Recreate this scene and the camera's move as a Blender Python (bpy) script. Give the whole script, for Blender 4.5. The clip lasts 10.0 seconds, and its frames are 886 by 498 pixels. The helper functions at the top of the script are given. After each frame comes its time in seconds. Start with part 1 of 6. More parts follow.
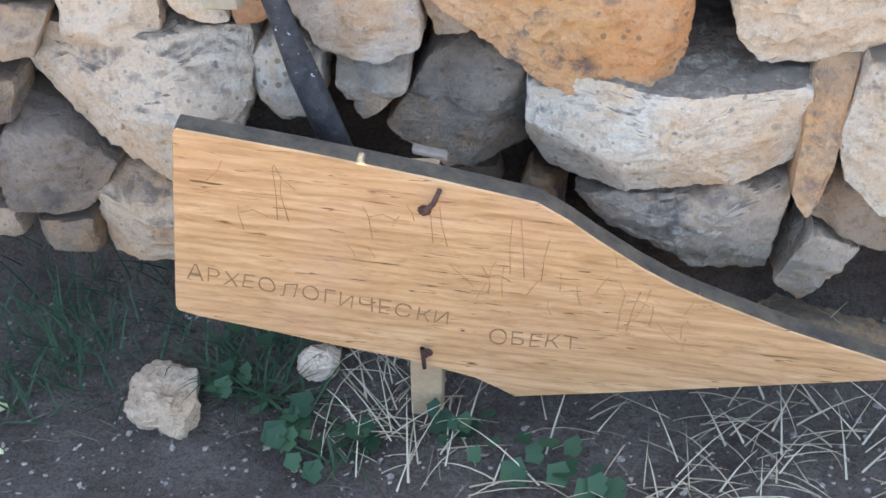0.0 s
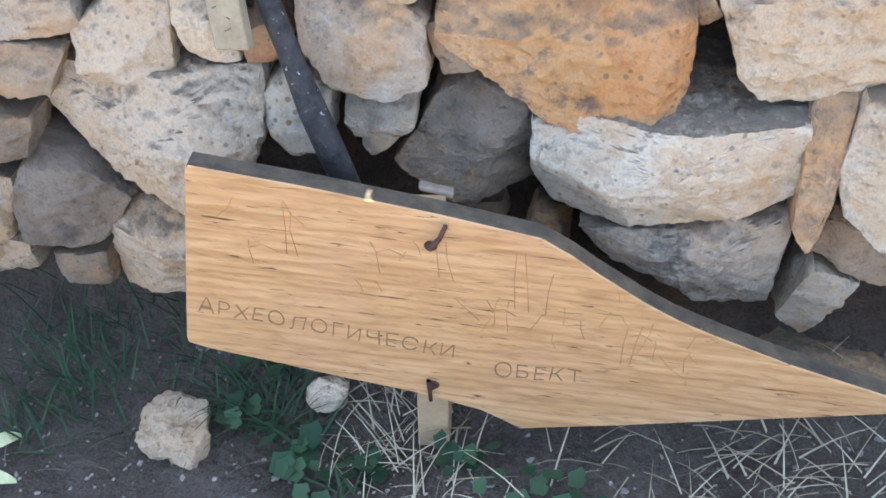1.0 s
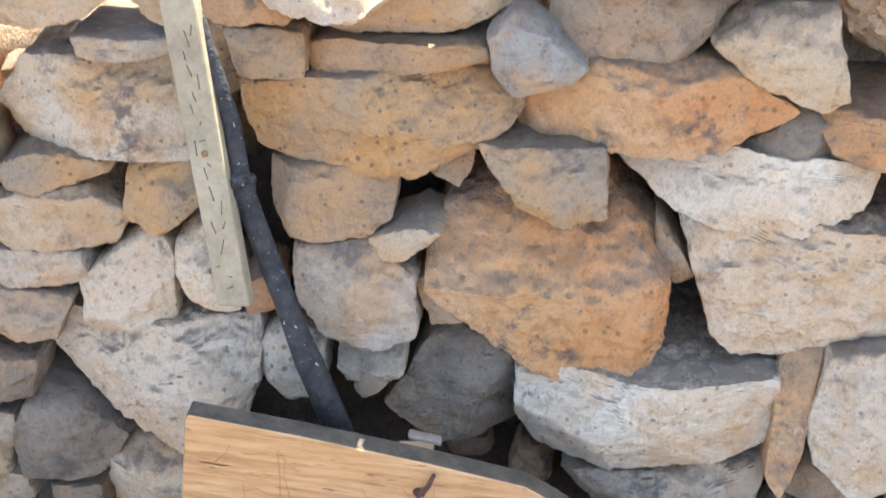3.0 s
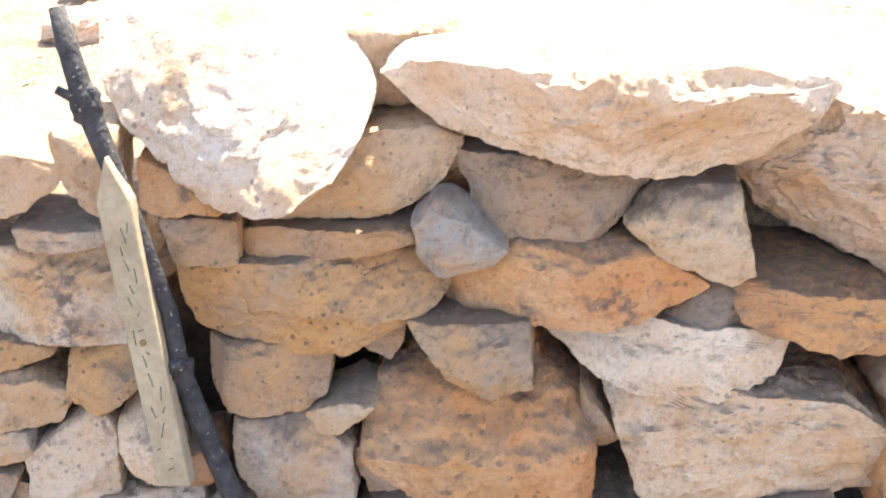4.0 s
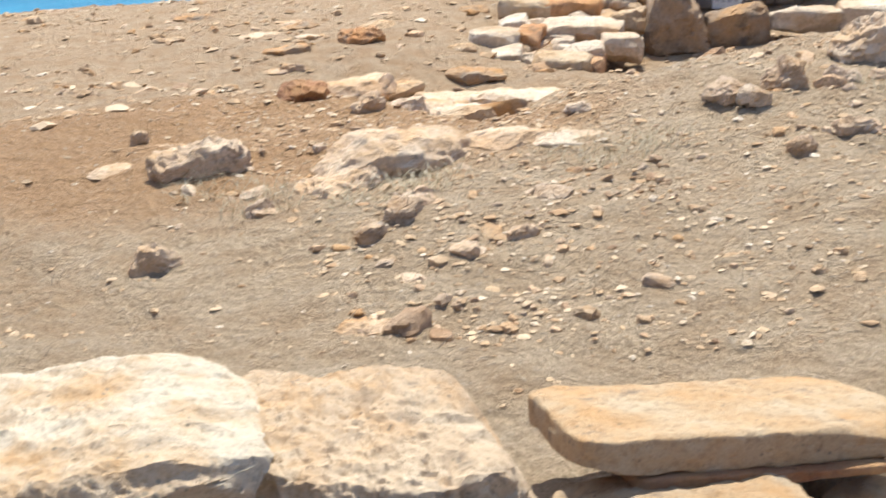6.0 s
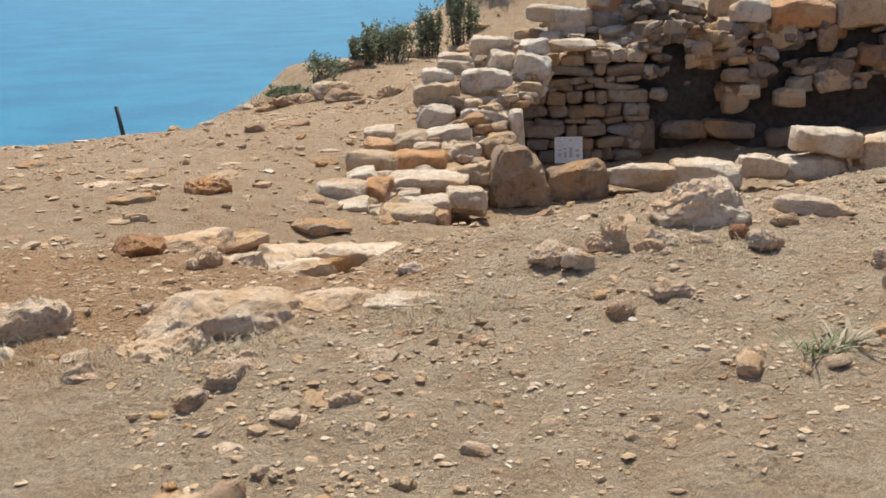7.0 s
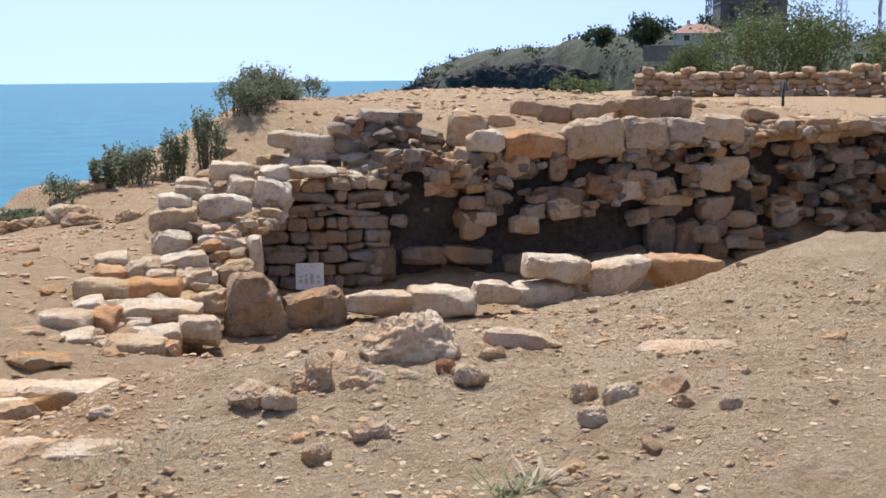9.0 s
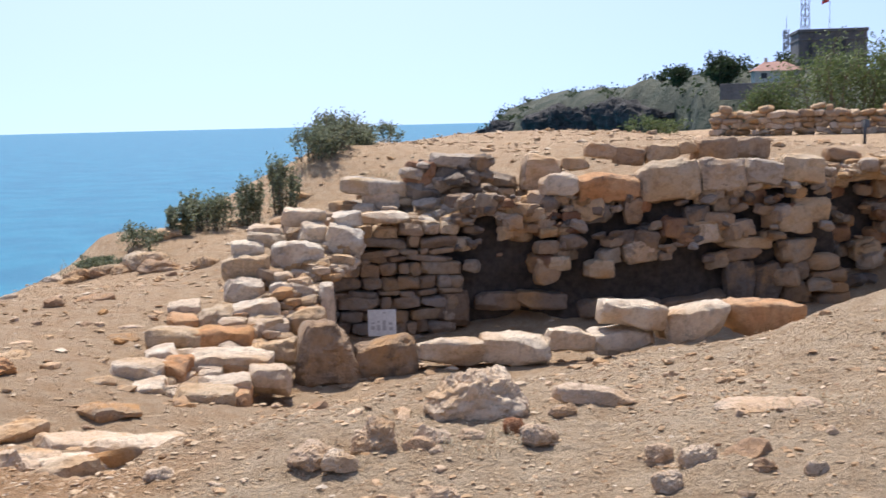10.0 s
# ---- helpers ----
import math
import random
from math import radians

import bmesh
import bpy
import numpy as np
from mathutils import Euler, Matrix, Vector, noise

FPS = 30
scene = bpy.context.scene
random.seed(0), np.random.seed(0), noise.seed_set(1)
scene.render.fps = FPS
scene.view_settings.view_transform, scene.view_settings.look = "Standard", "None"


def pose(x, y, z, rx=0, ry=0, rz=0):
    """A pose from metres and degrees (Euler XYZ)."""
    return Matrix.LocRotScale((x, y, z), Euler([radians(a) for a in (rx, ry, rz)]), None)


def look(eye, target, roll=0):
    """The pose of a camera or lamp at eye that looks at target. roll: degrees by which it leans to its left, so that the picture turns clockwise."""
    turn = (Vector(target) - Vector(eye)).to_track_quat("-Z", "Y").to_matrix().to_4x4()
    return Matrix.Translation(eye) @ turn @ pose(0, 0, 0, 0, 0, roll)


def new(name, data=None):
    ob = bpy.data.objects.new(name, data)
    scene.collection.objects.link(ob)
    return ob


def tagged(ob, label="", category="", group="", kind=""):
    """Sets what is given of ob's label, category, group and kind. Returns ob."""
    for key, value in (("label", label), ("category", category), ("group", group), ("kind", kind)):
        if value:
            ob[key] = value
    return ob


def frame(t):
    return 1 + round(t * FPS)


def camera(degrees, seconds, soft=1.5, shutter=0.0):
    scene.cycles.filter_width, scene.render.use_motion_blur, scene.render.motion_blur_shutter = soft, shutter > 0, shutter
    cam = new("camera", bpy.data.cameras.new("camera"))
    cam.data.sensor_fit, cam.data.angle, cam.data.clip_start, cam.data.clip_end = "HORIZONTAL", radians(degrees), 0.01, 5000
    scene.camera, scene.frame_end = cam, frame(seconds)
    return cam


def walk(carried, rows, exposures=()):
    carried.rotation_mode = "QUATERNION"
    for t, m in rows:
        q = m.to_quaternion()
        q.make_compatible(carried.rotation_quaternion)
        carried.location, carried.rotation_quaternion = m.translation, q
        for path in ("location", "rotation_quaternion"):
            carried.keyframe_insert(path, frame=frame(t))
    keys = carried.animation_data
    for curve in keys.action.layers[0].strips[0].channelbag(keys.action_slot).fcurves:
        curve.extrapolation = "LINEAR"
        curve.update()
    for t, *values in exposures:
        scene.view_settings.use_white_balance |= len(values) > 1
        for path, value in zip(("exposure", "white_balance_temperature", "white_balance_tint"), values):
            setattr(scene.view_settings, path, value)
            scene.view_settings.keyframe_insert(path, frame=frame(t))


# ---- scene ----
cam = camera(40.0, 10.0, shutter=0.25)
PATH = [
    (0, (0.198, -0.96, 1.191), (-0.084, 0.498, -0.149), -6.6),
    (0.5, (0.203, -0.965, 1.199), (-0.087, 0.499, -0.132), -6.7),
    (1, (0.208, -0.973, 1.213), (-0.094, 0.513, -0.091), -6.8),
    (1.5, (0.204, -0.98, 1.23), (-0.099, 0.563, -0.006), -6.5),
    (2, (0.211, -0.983, 1.254), (-0.103, 0.605, 0.079), -6.4),
    (2.2, (0.205, -0.985, 1.262), (-0.102, 0.619, 0.108), -5.9),
    (3.3, (0.214, -0.97, 1.371), (-0.046, 0.706, 0.311), -5.3),
    (3.5, (0.229, -0.968, 1.399), (-0.027, 0.725, 0.365), -5.6),
    (4, (0.258, -0.955, 1.464), (0.046, 0.762, 0.461), -5.8),
    (4.5, (0.314, -0.956, 1.505), (0.187, 0.81, 0.574), -5.7),
    (5, (0.368, -0.954, 1.541), (0.399, 0.854, 0.687), -5.0),
    (5.5, (0.424, -0.935, 1.569), (0.661, 0.903, 0.816), -4.8),
    (6, (0.469, -0.925, 1.588), (0.912, 0.902, 0.907), -4.3),
    (6.2, (0.492, -0.932, 1.603), (1.018, 0.89, 0.968), -3.6),
    (7.3, (0.562, -0.952, 1.636), (1.297, 0.859, 1.21), -2.1),
    (7.5, (0.579, -0.957, 1.635), (1.347, 0.845, 1.235), -2.1),
    (8, (0.634, -0.959, 1.632), (1.518, 0.806, 1.308), -1.5),
    (8.5, (0.693, -0.943, 1.637), (1.669, 0.771, 1.306), -1.3),
    (9, (0.737, -0.925, 1.654), (1.803, 0.743, 1.372), -0.5),
    (9.5, (0.805, -0.861, 1.669), (1.878, 0.814, 1.46), -0.5),
    (10, (0.834, -0.829, 1.67), (1.798, 0.911, 1.458), -1.4),
]
# exposure opens for the shaded wall and closes for the sunlit slope
EXPOSURES = ((0.0, 3.06, 6200, 4), (2.2, 3.02, 6250, 4), (3.4, 2.92, 6450, 6), (4.2, 2.78, 7000, 14), (4.6, 2.48, 7200, 18), (5.0, 1.92, 6700, 17), (5.5, 1.31, 6000, 10), (6.2, 0.8, 6150, 5), (7.4, 0.37, 6400, 8), (8.5, 0.45, 6200, 9), (10.0, 0.58, 6100, 13))
walk(cam, [(t, look(eye, target, roll)) for t, eye, target, roll in PATH], EXPOSURES)

# ---- light: a high sun behind the slope, a clear sky ----
SUN_AZIMUTH, SUN_ELEVATION = radians(20), radians(58)
world = bpy.data.worlds.new("sky")
scene.world = world
world.use_nodes = True
sky = world.node_tree.nodes.new("ShaderNodeTexSky")
sky.sky_type, sky.sun_disc = "NISHITA", False
sky.sun_elevation, sky.sun_rotation = SUN_ELEVATION, SUN_AZIMUTH
sky.air_density, sky.dust_density, sky.ozone_density = 0.8, 0.8, 1.0
world.node_tree.nodes["Background"].inputs["Strength"].default_value = 0.15
# the low haze is thin: what shows over the sea is the blue a few degrees up
direction, lifted = world.node_tree.nodes.new("ShaderNodeTexCoord"), world.node_tree.nodes.new("ShaderNodeVectorMath")
lifted.inputs[1].default_value = (0, 0, 0.28)
world.node_tree.links.new(direction.outputs["Generated"], lifted.inputs[0])
world.node_tree.links.new(lifted.outputs[0], sky.inputs["Vector"])
haze = world.node_tree.nodes.new("ShaderNodeHueSaturation")
haze.inputs["Saturation"].default_value = 0.92
world.node_tree.links.new(sky.outputs["Color"], haze.inputs["Color"])
world.node_tree.links.new(haze.outputs["Color"], world.node_tree.nodes["Background"].inputs["Color"])
sun = new("sun", bpy.data.lights.new("sun", "SUN"))
sun.data.energy, sun.data.angle, sun.data.color = 4.2, radians(0.53), (1.0, 0.94, 0.85)
sun_way = Vector((math.sin(SUN_AZIMUTH) * math.cos(SUN_ELEVATION), math.cos(SUN_AZIMUTH) * math.cos(SUN_ELEVATION), math.sin(SUN_ELEVATION)))
sun.matrix_world = look(sun_way * 50, (0, 0, 0))


# ---- noise and small helpers ----
def lattice(i, j, k, seed):
    h = (i * 374761393 + j * 668265263 + k * 2147483647 + seed * 974634777) & 0xFFFFFFFF
    h = ((h ^ (h >> 13)) * 1274126177) & 0xFFFFFFFF
    return ((h ^ (h >> 16)) & 0xFFFF) / 32767.5 - 1.0


def value_noise(p, seed=0):
    """Smooth noise from -1 to 1 at the points p (n x 3)."""
    cell = np.floor(p).astype(np.int64)
    f = p - cell
    f = f * f * (3 - 2 * f)
    out = 0.0
    for a in (0, 1):
        for b in (0, 1):
            for c in (0, 1):
                w = (f[:, 0] if a else 1 - f[:, 0]) * (f[:, 1] if b else 1 - f[:, 1]) * (f[:, 2] if c else 1 - f[:, 2])
                out = out + w * lattice(cell[:, 0] + a, cell[:, 1] + b, cell[:, 2] + c, seed)
    return out


def fbm(p, octaves=4, seed=0):
    out, gain = 0.0, 1.0
    for o in range(octaves):
        out = out + gain * value_noise(p * 2.03**o + 17.3 * o, seed + o)
        gain *= 0.5
    return out


def mesh_of(name, verts, faces, smooth=True):
    me = bpy.data.meshes.new(name)
    me.from_pydata([tuple(v) for v in verts], [], [tuple(f) for f in faces])
    if smooth:
        me.polygons.foreach_set("use_smooth", [True] * len(me.polygons))
    me.update()
    return me


def thing(name, at, label, category, group="", kind=""):
    """An Empty at the base of a thing made of parts."""
    ob = new(name)
    ob.location, ob.empty_display_size = at, 0.05
    return tagged(ob, label, category, group, kind)


def part(name, data, material, parent, label=""):
    """A mesh (or a bmesh) in world coordinates of its parent's frame, as one part."""
    if isinstance(data, bmesh.types.BMesh):
        me = bpy.data.meshes.new(name)
        data.to_mesh(me)
        data.free()
        data = me
    if material and not data.materials:
        data.materials.append(material)
    ob = new(name, data)
    if parent:
        ob.parent = parent
    return tagged(ob, label)


def tube(points, radii, sides=8):
    """A round bar through the points."""
    verts, faces = [], []
    pts = [Vector(p) for p in points]
    for i, p in enumerate(pts):
        d = (pts[min(i + 1, len(pts) - 1)] - pts[max(i - 1, 0)]).normalized()
        a = d.orthogonal().normalized()
        b = d.cross(a)
        for s in range(sides):
            q = 2 * math.pi * s / sides
            verts.append(p + (a * math.cos(q) + b * math.sin(q)) * radii[i])
    for i in range(len(pts) - 1):
        for s in range(sides):
            t = (s + 1) % sides
            faces.append((i * sides + s, i * sides + t, (i + 1) * sides + t, (i + 1) * sides + s))
    faces.append(tuple(range(sides))[::-1])
    faces.append(tuple(range((len(pts) - 1) * sides, len(pts) * sides)))
    return verts, faces


# ---- materials ----
def material(name, build):
    m = bpy.data.materials.new(name)
    m.use_nodes = True
    nodes, links = m.node_tree.nodes, m.node_tree.links
    bsdf = nodes["Principled BSDF"]
    build(nodes, links, bsdf)
    return m


def noise_node(nodes, links, scale, detail=6.0, rough=0.6, where=None):
    n = nodes.new("ShaderNodeTexNoise")
    n.inputs["Scale"].default_value, n.inputs["Detail"].default_value, n.inputs["Roughness"].default_value = scale, detail, rough
    if where is None:
        where = nodes.get("place") or nodes.new("ShaderNodeNewGeometry")
        where.name = "place"
        where = where.outputs["Position"]
    links.new(where, n.inputs["Vector"])
    return n.outputs["Fac"]


def ramp(nodes, links, fac, stops):
    r = nodes.new("ShaderNodeValToRGB")
    e = r.color_ramp.elements
    while len(e) < len(stops):
        e.new(0.5)
    for el, (pos, col) in zip(e, stops):
        el.position, el.color = pos, (*col, 1) if len(col) == 3 else col
    links.new(fac, r.inputs["Fac"])
    return r.outputs["Color"]


def mix(nodes, links, fac, a, b, kind="MIX"):
    n = nodes.new("ShaderNodeMix")
    n.data_type, n.blend_type = "RGBA", kind
    for socket, v in ((n.inputs[0], fac), (n.inputs[6], a), (n.inputs[7], b)):
        if isinstance(v, bpy.types.NodeSocket):
            links.new(v, socket)
        else:
            socket.default_value = v if isinstance(v, float) else (*v, 1)
    return n.outputs[2]


def math_node(nodes, links, op, a, b=0.0):
    n = nodes.new("ShaderNodeMath")
    n.operation = op
    for socket, v in zip(n.inputs, (a, b)):
        if isinstance(v, bpy.types.NodeSocket):
            links.new(v, socket)
        else:
            socket.default_value = v
    return n.outputs[0]


def bump(nodes, links, bsdf, heights, strength=0.6, distance=0.01):
    h = heights[0]
    for other in heights[1:]:
        h = math_node(nodes, links, "ADD", h, other)
    b = nodes.new("ShaderNodeBump")
    b.inputs["Strength"].default_value, b.inputs["Distance"].default_value = strength, distance
    links.new(h, b.inputs["Height"])
    links.new(b.outputs["Normal"], bsdf.inputs["Normal"])


def stone_material(name, base, second, lichen, patch=0.5, stain=0.45, scale=1.0, crust=0.0, pitted=False):
    """Weathered limestone: base and second colour in patches, dark lichen, fine grain and pits."""
    def build(nodes, links, bsdf):
        broad = noise_node(nodes, links, 9 * scale, 5, 0.62)
        fine = noise_node(nodes, links, 70 * scale, 8, 0.72)
        grain = noise_node(nodes, links, 320 * scale, 4, 0.6)
        spots = noise_node(nodes, links, 26 * scale, 9, 0.75)
        col = mix(nodes, links, ramp(nodes, links, broad, ((patch - 0.14, (0, 0, 0)), (patch + 0.12, (1, 1, 1)))), base, second)
        col = mix(nodes, links, 1.0, col, ramp(nodes, links, fine, ((0.34, (0.7, 0.66, 0.62)), (0.5, (1, 1, 1)))), "MULTIPLY")
        rust = ramp(nodes, links, noise_node(nodes, links, 6.3 * scale, 6, 0.68), ((0.48, (0, 0, 0)), (0.66, (0.75, 0.75, 0.75))))
        col = mix(nodes, links, rust, col, (0.6, 0.35, 0.15))
        mask = ramp(nodes, links, spots, ((stain - 0.02, (1, 1, 1)), (stain + 0.08, (0, 0, 0))))
        where = ramp(nodes, links, noise_node(nodes, links, 14 * scale, 3, 0.5), ((0.5, (0.0, 0.0, 0.0)), (0.66, (0.8, 0.8, 0.8))))
        col = mix(nodes, links, mix(nodes, links, 1.0, mask, where, "MULTIPLY"), col, lichen)
        col = mix(nodes, links, 0.25, col, ramp(nodes, links, grain, ((0.35, (0.45, 0.42, 0.4)), (0.65, (1, 0.98, 0.95)))), "MULTIPLY")
        if crust:
            # grey-black lichen crust that grows on the weathered upper faces
            way = nodes.new("ShaderNodeSeparateXYZ")
            links.new(nodes["place"].outputs["Normal"], way.inputs[0])
            grown = math_node(nodes, links, "ADD", way.outputs["Z"], math_node(nodes, links, "MULTIPLY", math_node(nodes, links, "SUBTRACT", fine, 0.5), 1.6))
            grown = math_node(nodes, links, "ADD", grown, math_node(nodes, links, "MULTIPLY", math_node(nodes, links, "SUBTRACT", broad, 0.5), 0.7))
            col = mix(nodes, links, ramp(nodes, links, grown, ((0.48, (0, 0, 0)), (1.0, (crust, crust, crust)))), col, (0.15, 0.112, 0.08))
        # small dark holes, thick in some places
        if pitted:
            holes = nodes.new("ShaderNodeTexVoronoi")
            holes.inputs["Scale"].default_value = 62 * scale
            links.new(nodes["place"].outputs["Position"], holes.inputs["Vector"])
            dot = ramp(nodes, links, math_node(nodes, links, "ADD", holes.outputs["Distance"], math_node(nodes, links, "MULTIPLY", broad, 0.7)), ((0.42, (0.75, 0.75, 0.75)), (0.5, (0, 0, 0))))
            col = mix(nodes, links, dot, col, tuple(0.35 * c for c in second))
        tone = nodes.new("ShaderNodeObjectInfo").outputs["Random"]
        col = mix(nodes, links, 0.5, col, ramp(nodes, links, tone, ((0.0, (0.82, 0.8, 0.8)), (0.5, (1, 0.98, 0.95)), (1.0, (1, 0.86, 0.7)))), "MULTIPLY")
        links.new(col, bsdf.inputs["Base Color"])
        bsdf.inputs["Roughness"].default_value = 0.92
        bsdf.inputs["Specular IOR Level"].default_value = 0.2
        pits = nodes.new("ShaderNodeTexVoronoi")
        pits.inputs["Scale"].default_value = 85 * scale
        links.new(nodes["place"].outputs["Position"], pits.inputs["Vector"])
        pit = ramp(nodes, links, pits.outputs["Distance"], ((0.0, (0, 0, 0)), (0.28, (1, 1, 1))))
        pit = math_node(nodes, links, "MULTIPLY", pit, 0.25)
        bump(nodes, links, bsdf, [math_node(nodes, links, "MULTIPLY", spots, 1.6), fine, math_node(nodes, links, "MULTIPLY", grain, 0.35), pit], 0.75, 0.012 / scale)
    return material(name, build)


def stone_set(scale, tag, crust=0.0, warm=(1, 1, 1), pitted=False):
    rows = {
        "white": ((0.76, 0.62, 0.48), (0.8, 0.71, 0.6), (0.24, 0.21, 0.19), 0.5, 0.37),
        "pale": ((0.68, 0.52, 0.38), (0.73, 0.61, 0.49), (0.2, 0.17, 0.15), 0.5, 0.4),
        "buff": ((0.6, 0.42, 0.26), (0.64, 0.52, 0.39), (0.2, 0.16, 0.13), 0.52, 0.38),
        "ochre": ((0.57, 0.34, 0.16), (0.4, 0.33, 0.26), (0.22, 0.15, 0.1), 0.52, 0.38),
        "orange": ((0.6, 0.3, 0.135), (0.66, 0.43, 0.26), (0.14, 0.12, 0.11), 0.53, 0.44),
        "brown": ((0.41, 0.28, 0.185), (0.47, 0.36, 0.27), (0.15, 0.12, 0.1), 0.5, 0.41),
        "red": ((0.4, 0.19, 0.1), (0.46, 0.28, 0.18), (0.18, 0.11, 0.08), 0.52, 0.38),
        "grey": ((0.52, 0.42, 0.33), (0.6, 0.5, 0.41), (0.17, 0.155, 0.145), 0.5, 0.43),
        "dark": ((0.24, 0.195, 0.16), (0.36, 0.3, 0.25), (0.1, 0.09, 0.08), 0.54, 0.46),
        "blue": ((0.32, 0.31, 0.3), (0.42, 0.41, 0.4), (0.16, 0.155, 0.155), 0.55, 0.42),
        "mottled": ((0.64, 0.57, 0.49), (0.6, 0.4, 0.2), (0.12, 0.115, 0.12), 0.56, 0.47),
    }
    made = {}
    for k, (base, second, *rest) in rows.items():
        base, second = [tuple(c * w for c, w in zip(col, warm)) for col in (base, second)]
        made[k] = stone_material(f"stone {k} {tag}", base, second, *rest, scale=scale, crust=crust, pitted=pitted)
    return made


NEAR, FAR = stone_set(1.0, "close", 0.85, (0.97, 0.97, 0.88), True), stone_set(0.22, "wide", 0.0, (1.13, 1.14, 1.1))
# the wide set again, darker and cooler, for the lower and recessed stones
DARKER = stone_set(0.22, "wide darker", 0.0, (0.76, 0.79, 0.83))
BLEACHED = stone_set(1.0, "bleached", 0.0, (0.94, 0.91, 0.82), True)
LOOSE = stone_set(0.7, "loose", 0.0, (1.1, 1.03, 0.92))


def soil(nodes, links, bsdf):
    place = nodes.new("ShaderNodeNewGeometry")
    place.name = "place"
    axes = nodes.new("ShaderNodeSeparateXYZ")
    links.new(place.outputs["Position"], axes.inputs[0])
    broad, mid = noise_node(nodes, links, 0.9, 5, 0.6), noise_node(nodes, links, 7, 6, 0.65)
    fine, grain = noise_node(nodes, links, 48, 8, 0.7), noise_node(nodes, links, 260, 4, 0.7)
    dry = mix(nodes, links, ramp(nodes, links, mid, ((0.35, (0, 0, 0)), (0.65, (1, 1, 1)))), (0.57, 0.4, 0.24), (0.7, 0.535, 0.355))
    # bare reddish earth on the seaward slope, greyer trodden soil on the mound
    side = math_node(nodes, links, "SUBTRACT", axes.outputs["Y"], math_node(nodes, links, "MULTIPLY", axes.outputs["X"], 0.55))
    side = math_node(nodes, links, "ADD", math_node(nodes, links, "MULTIPLY", side, 0.3), math_node(nodes, links, "MULTIPLY", broad, 1.6))
    side = math_node(nodes, links, "SUBTRACT", side, 1.25)
    red = ramp(nodes, links, side, ((0.0, (0, 0, 0)), (0.45, (1, 1, 1))))
    dry = mix(nodes, links, red, dry, mix(nodes, links, ramp(nodes, links, mid, ((0.3, (0, 0, 0)), (0.6, (1, 1, 1)))), (0.5, 0.315, 0.165), (0.58, 0.42, 0.265)))
    patch = nodes.new("ShaderNodeVectorMath")
    patch.operation = "DISTANCE"
    links.new(place.outputs["Position"], patch.inputs[0])
    patch.inputs[1].default_value = (0.85, 3.0, 0.63)
    ring = math_node(nodes, links, "ADD", patch.outputs["Value"], math_node(nodes, links, "MULTIPLY", broad, 0.9))
    ring = math_node(nodes, links, "MULTIPLY", math_node(nodes, links, "SUBTRACT", 1.75, ring), 2.4)
    dry = mix(nodes, links, ramp(nodes, links, ring, ((0.0, (0, 0, 0)), (1.0, (0.75, 0.75, 0.75)))), dry, (0.56, 0.32, 0.15))
    dry = mix(nodes, links, ramp(nodes, links, fine, ((0.56, (0, 0, 0)), (0.72, (0.7, 0.7, 0.7)))), dry, (0.64, 0.54, 0.41))
    # earth along the foot of the wall is darker than the slope
    dark_soil = mix(nodes, links, ramp(nodes, links, mid, ((0.35, (0, 0, 0)), (0.65, (1, 1, 1)))), (0.13, 0.098, 0.074), (0.23, 0.18, 0.14))
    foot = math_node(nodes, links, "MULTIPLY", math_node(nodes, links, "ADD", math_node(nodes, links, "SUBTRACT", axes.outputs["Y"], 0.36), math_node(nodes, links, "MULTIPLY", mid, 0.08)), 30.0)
    # unseen ground in front takes the pale colour, to throw light back on the wall
    bounce_ground = math_node(nodes, links, "MULTIPLY", math_node(nodes, links, "SUBTRACT", -0.5, axes.outputs["Y"]), 5.0)
    foot = math_node(nodes, links, "MAXIMUM", foot, bounce_ground)
    col = mix(nodes, links, ramp(nodes, links, foot, ((0.0, (0, 0, 0)), (1.0, (1, 1, 1)))), dark_soil, dry)
    col = mix(nodes, links, 0.55, col, ramp(nodes, links, grain, ((0.34, (0.42, 0.38, 0.35)), (0.58, (1.0, 1.0, 1.0)))), "MULTIPLY")
    col = mix(nodes, links, 0.5, col, ramp(nodes, links, noise_node(nodes, links, 110, 5, 0.7), ((0.36, (0.5, 0.45, 0.4)), (0.52, (1, 1, 1)))), "MULTIPLY")
    links.new(col, bsdf.inputs["Base Color"])
    bsdf.inputs["Roughness"].default_value = 0.95
    bsdf.inputs["Specular IOR Level"].default_value = 0.15
    clods = nodes.new("ShaderNodeTexVoronoi")
    clods.inputs["Scale"].default_value = 34
    links.new(place.outputs["Position"], clods.inputs["Vector"])
    bump(nodes, links, bsdf, [mid, math_node(nodes, links, "MULTIPLY", fine, 1.6), math_node(nodes, links, "MULTIPLY", grain, 0.6), math_node(nodes, links, "MULTIPLY", clods.outputs["Distance"], -0.7)], 1.0, 0.022)


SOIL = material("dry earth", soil)


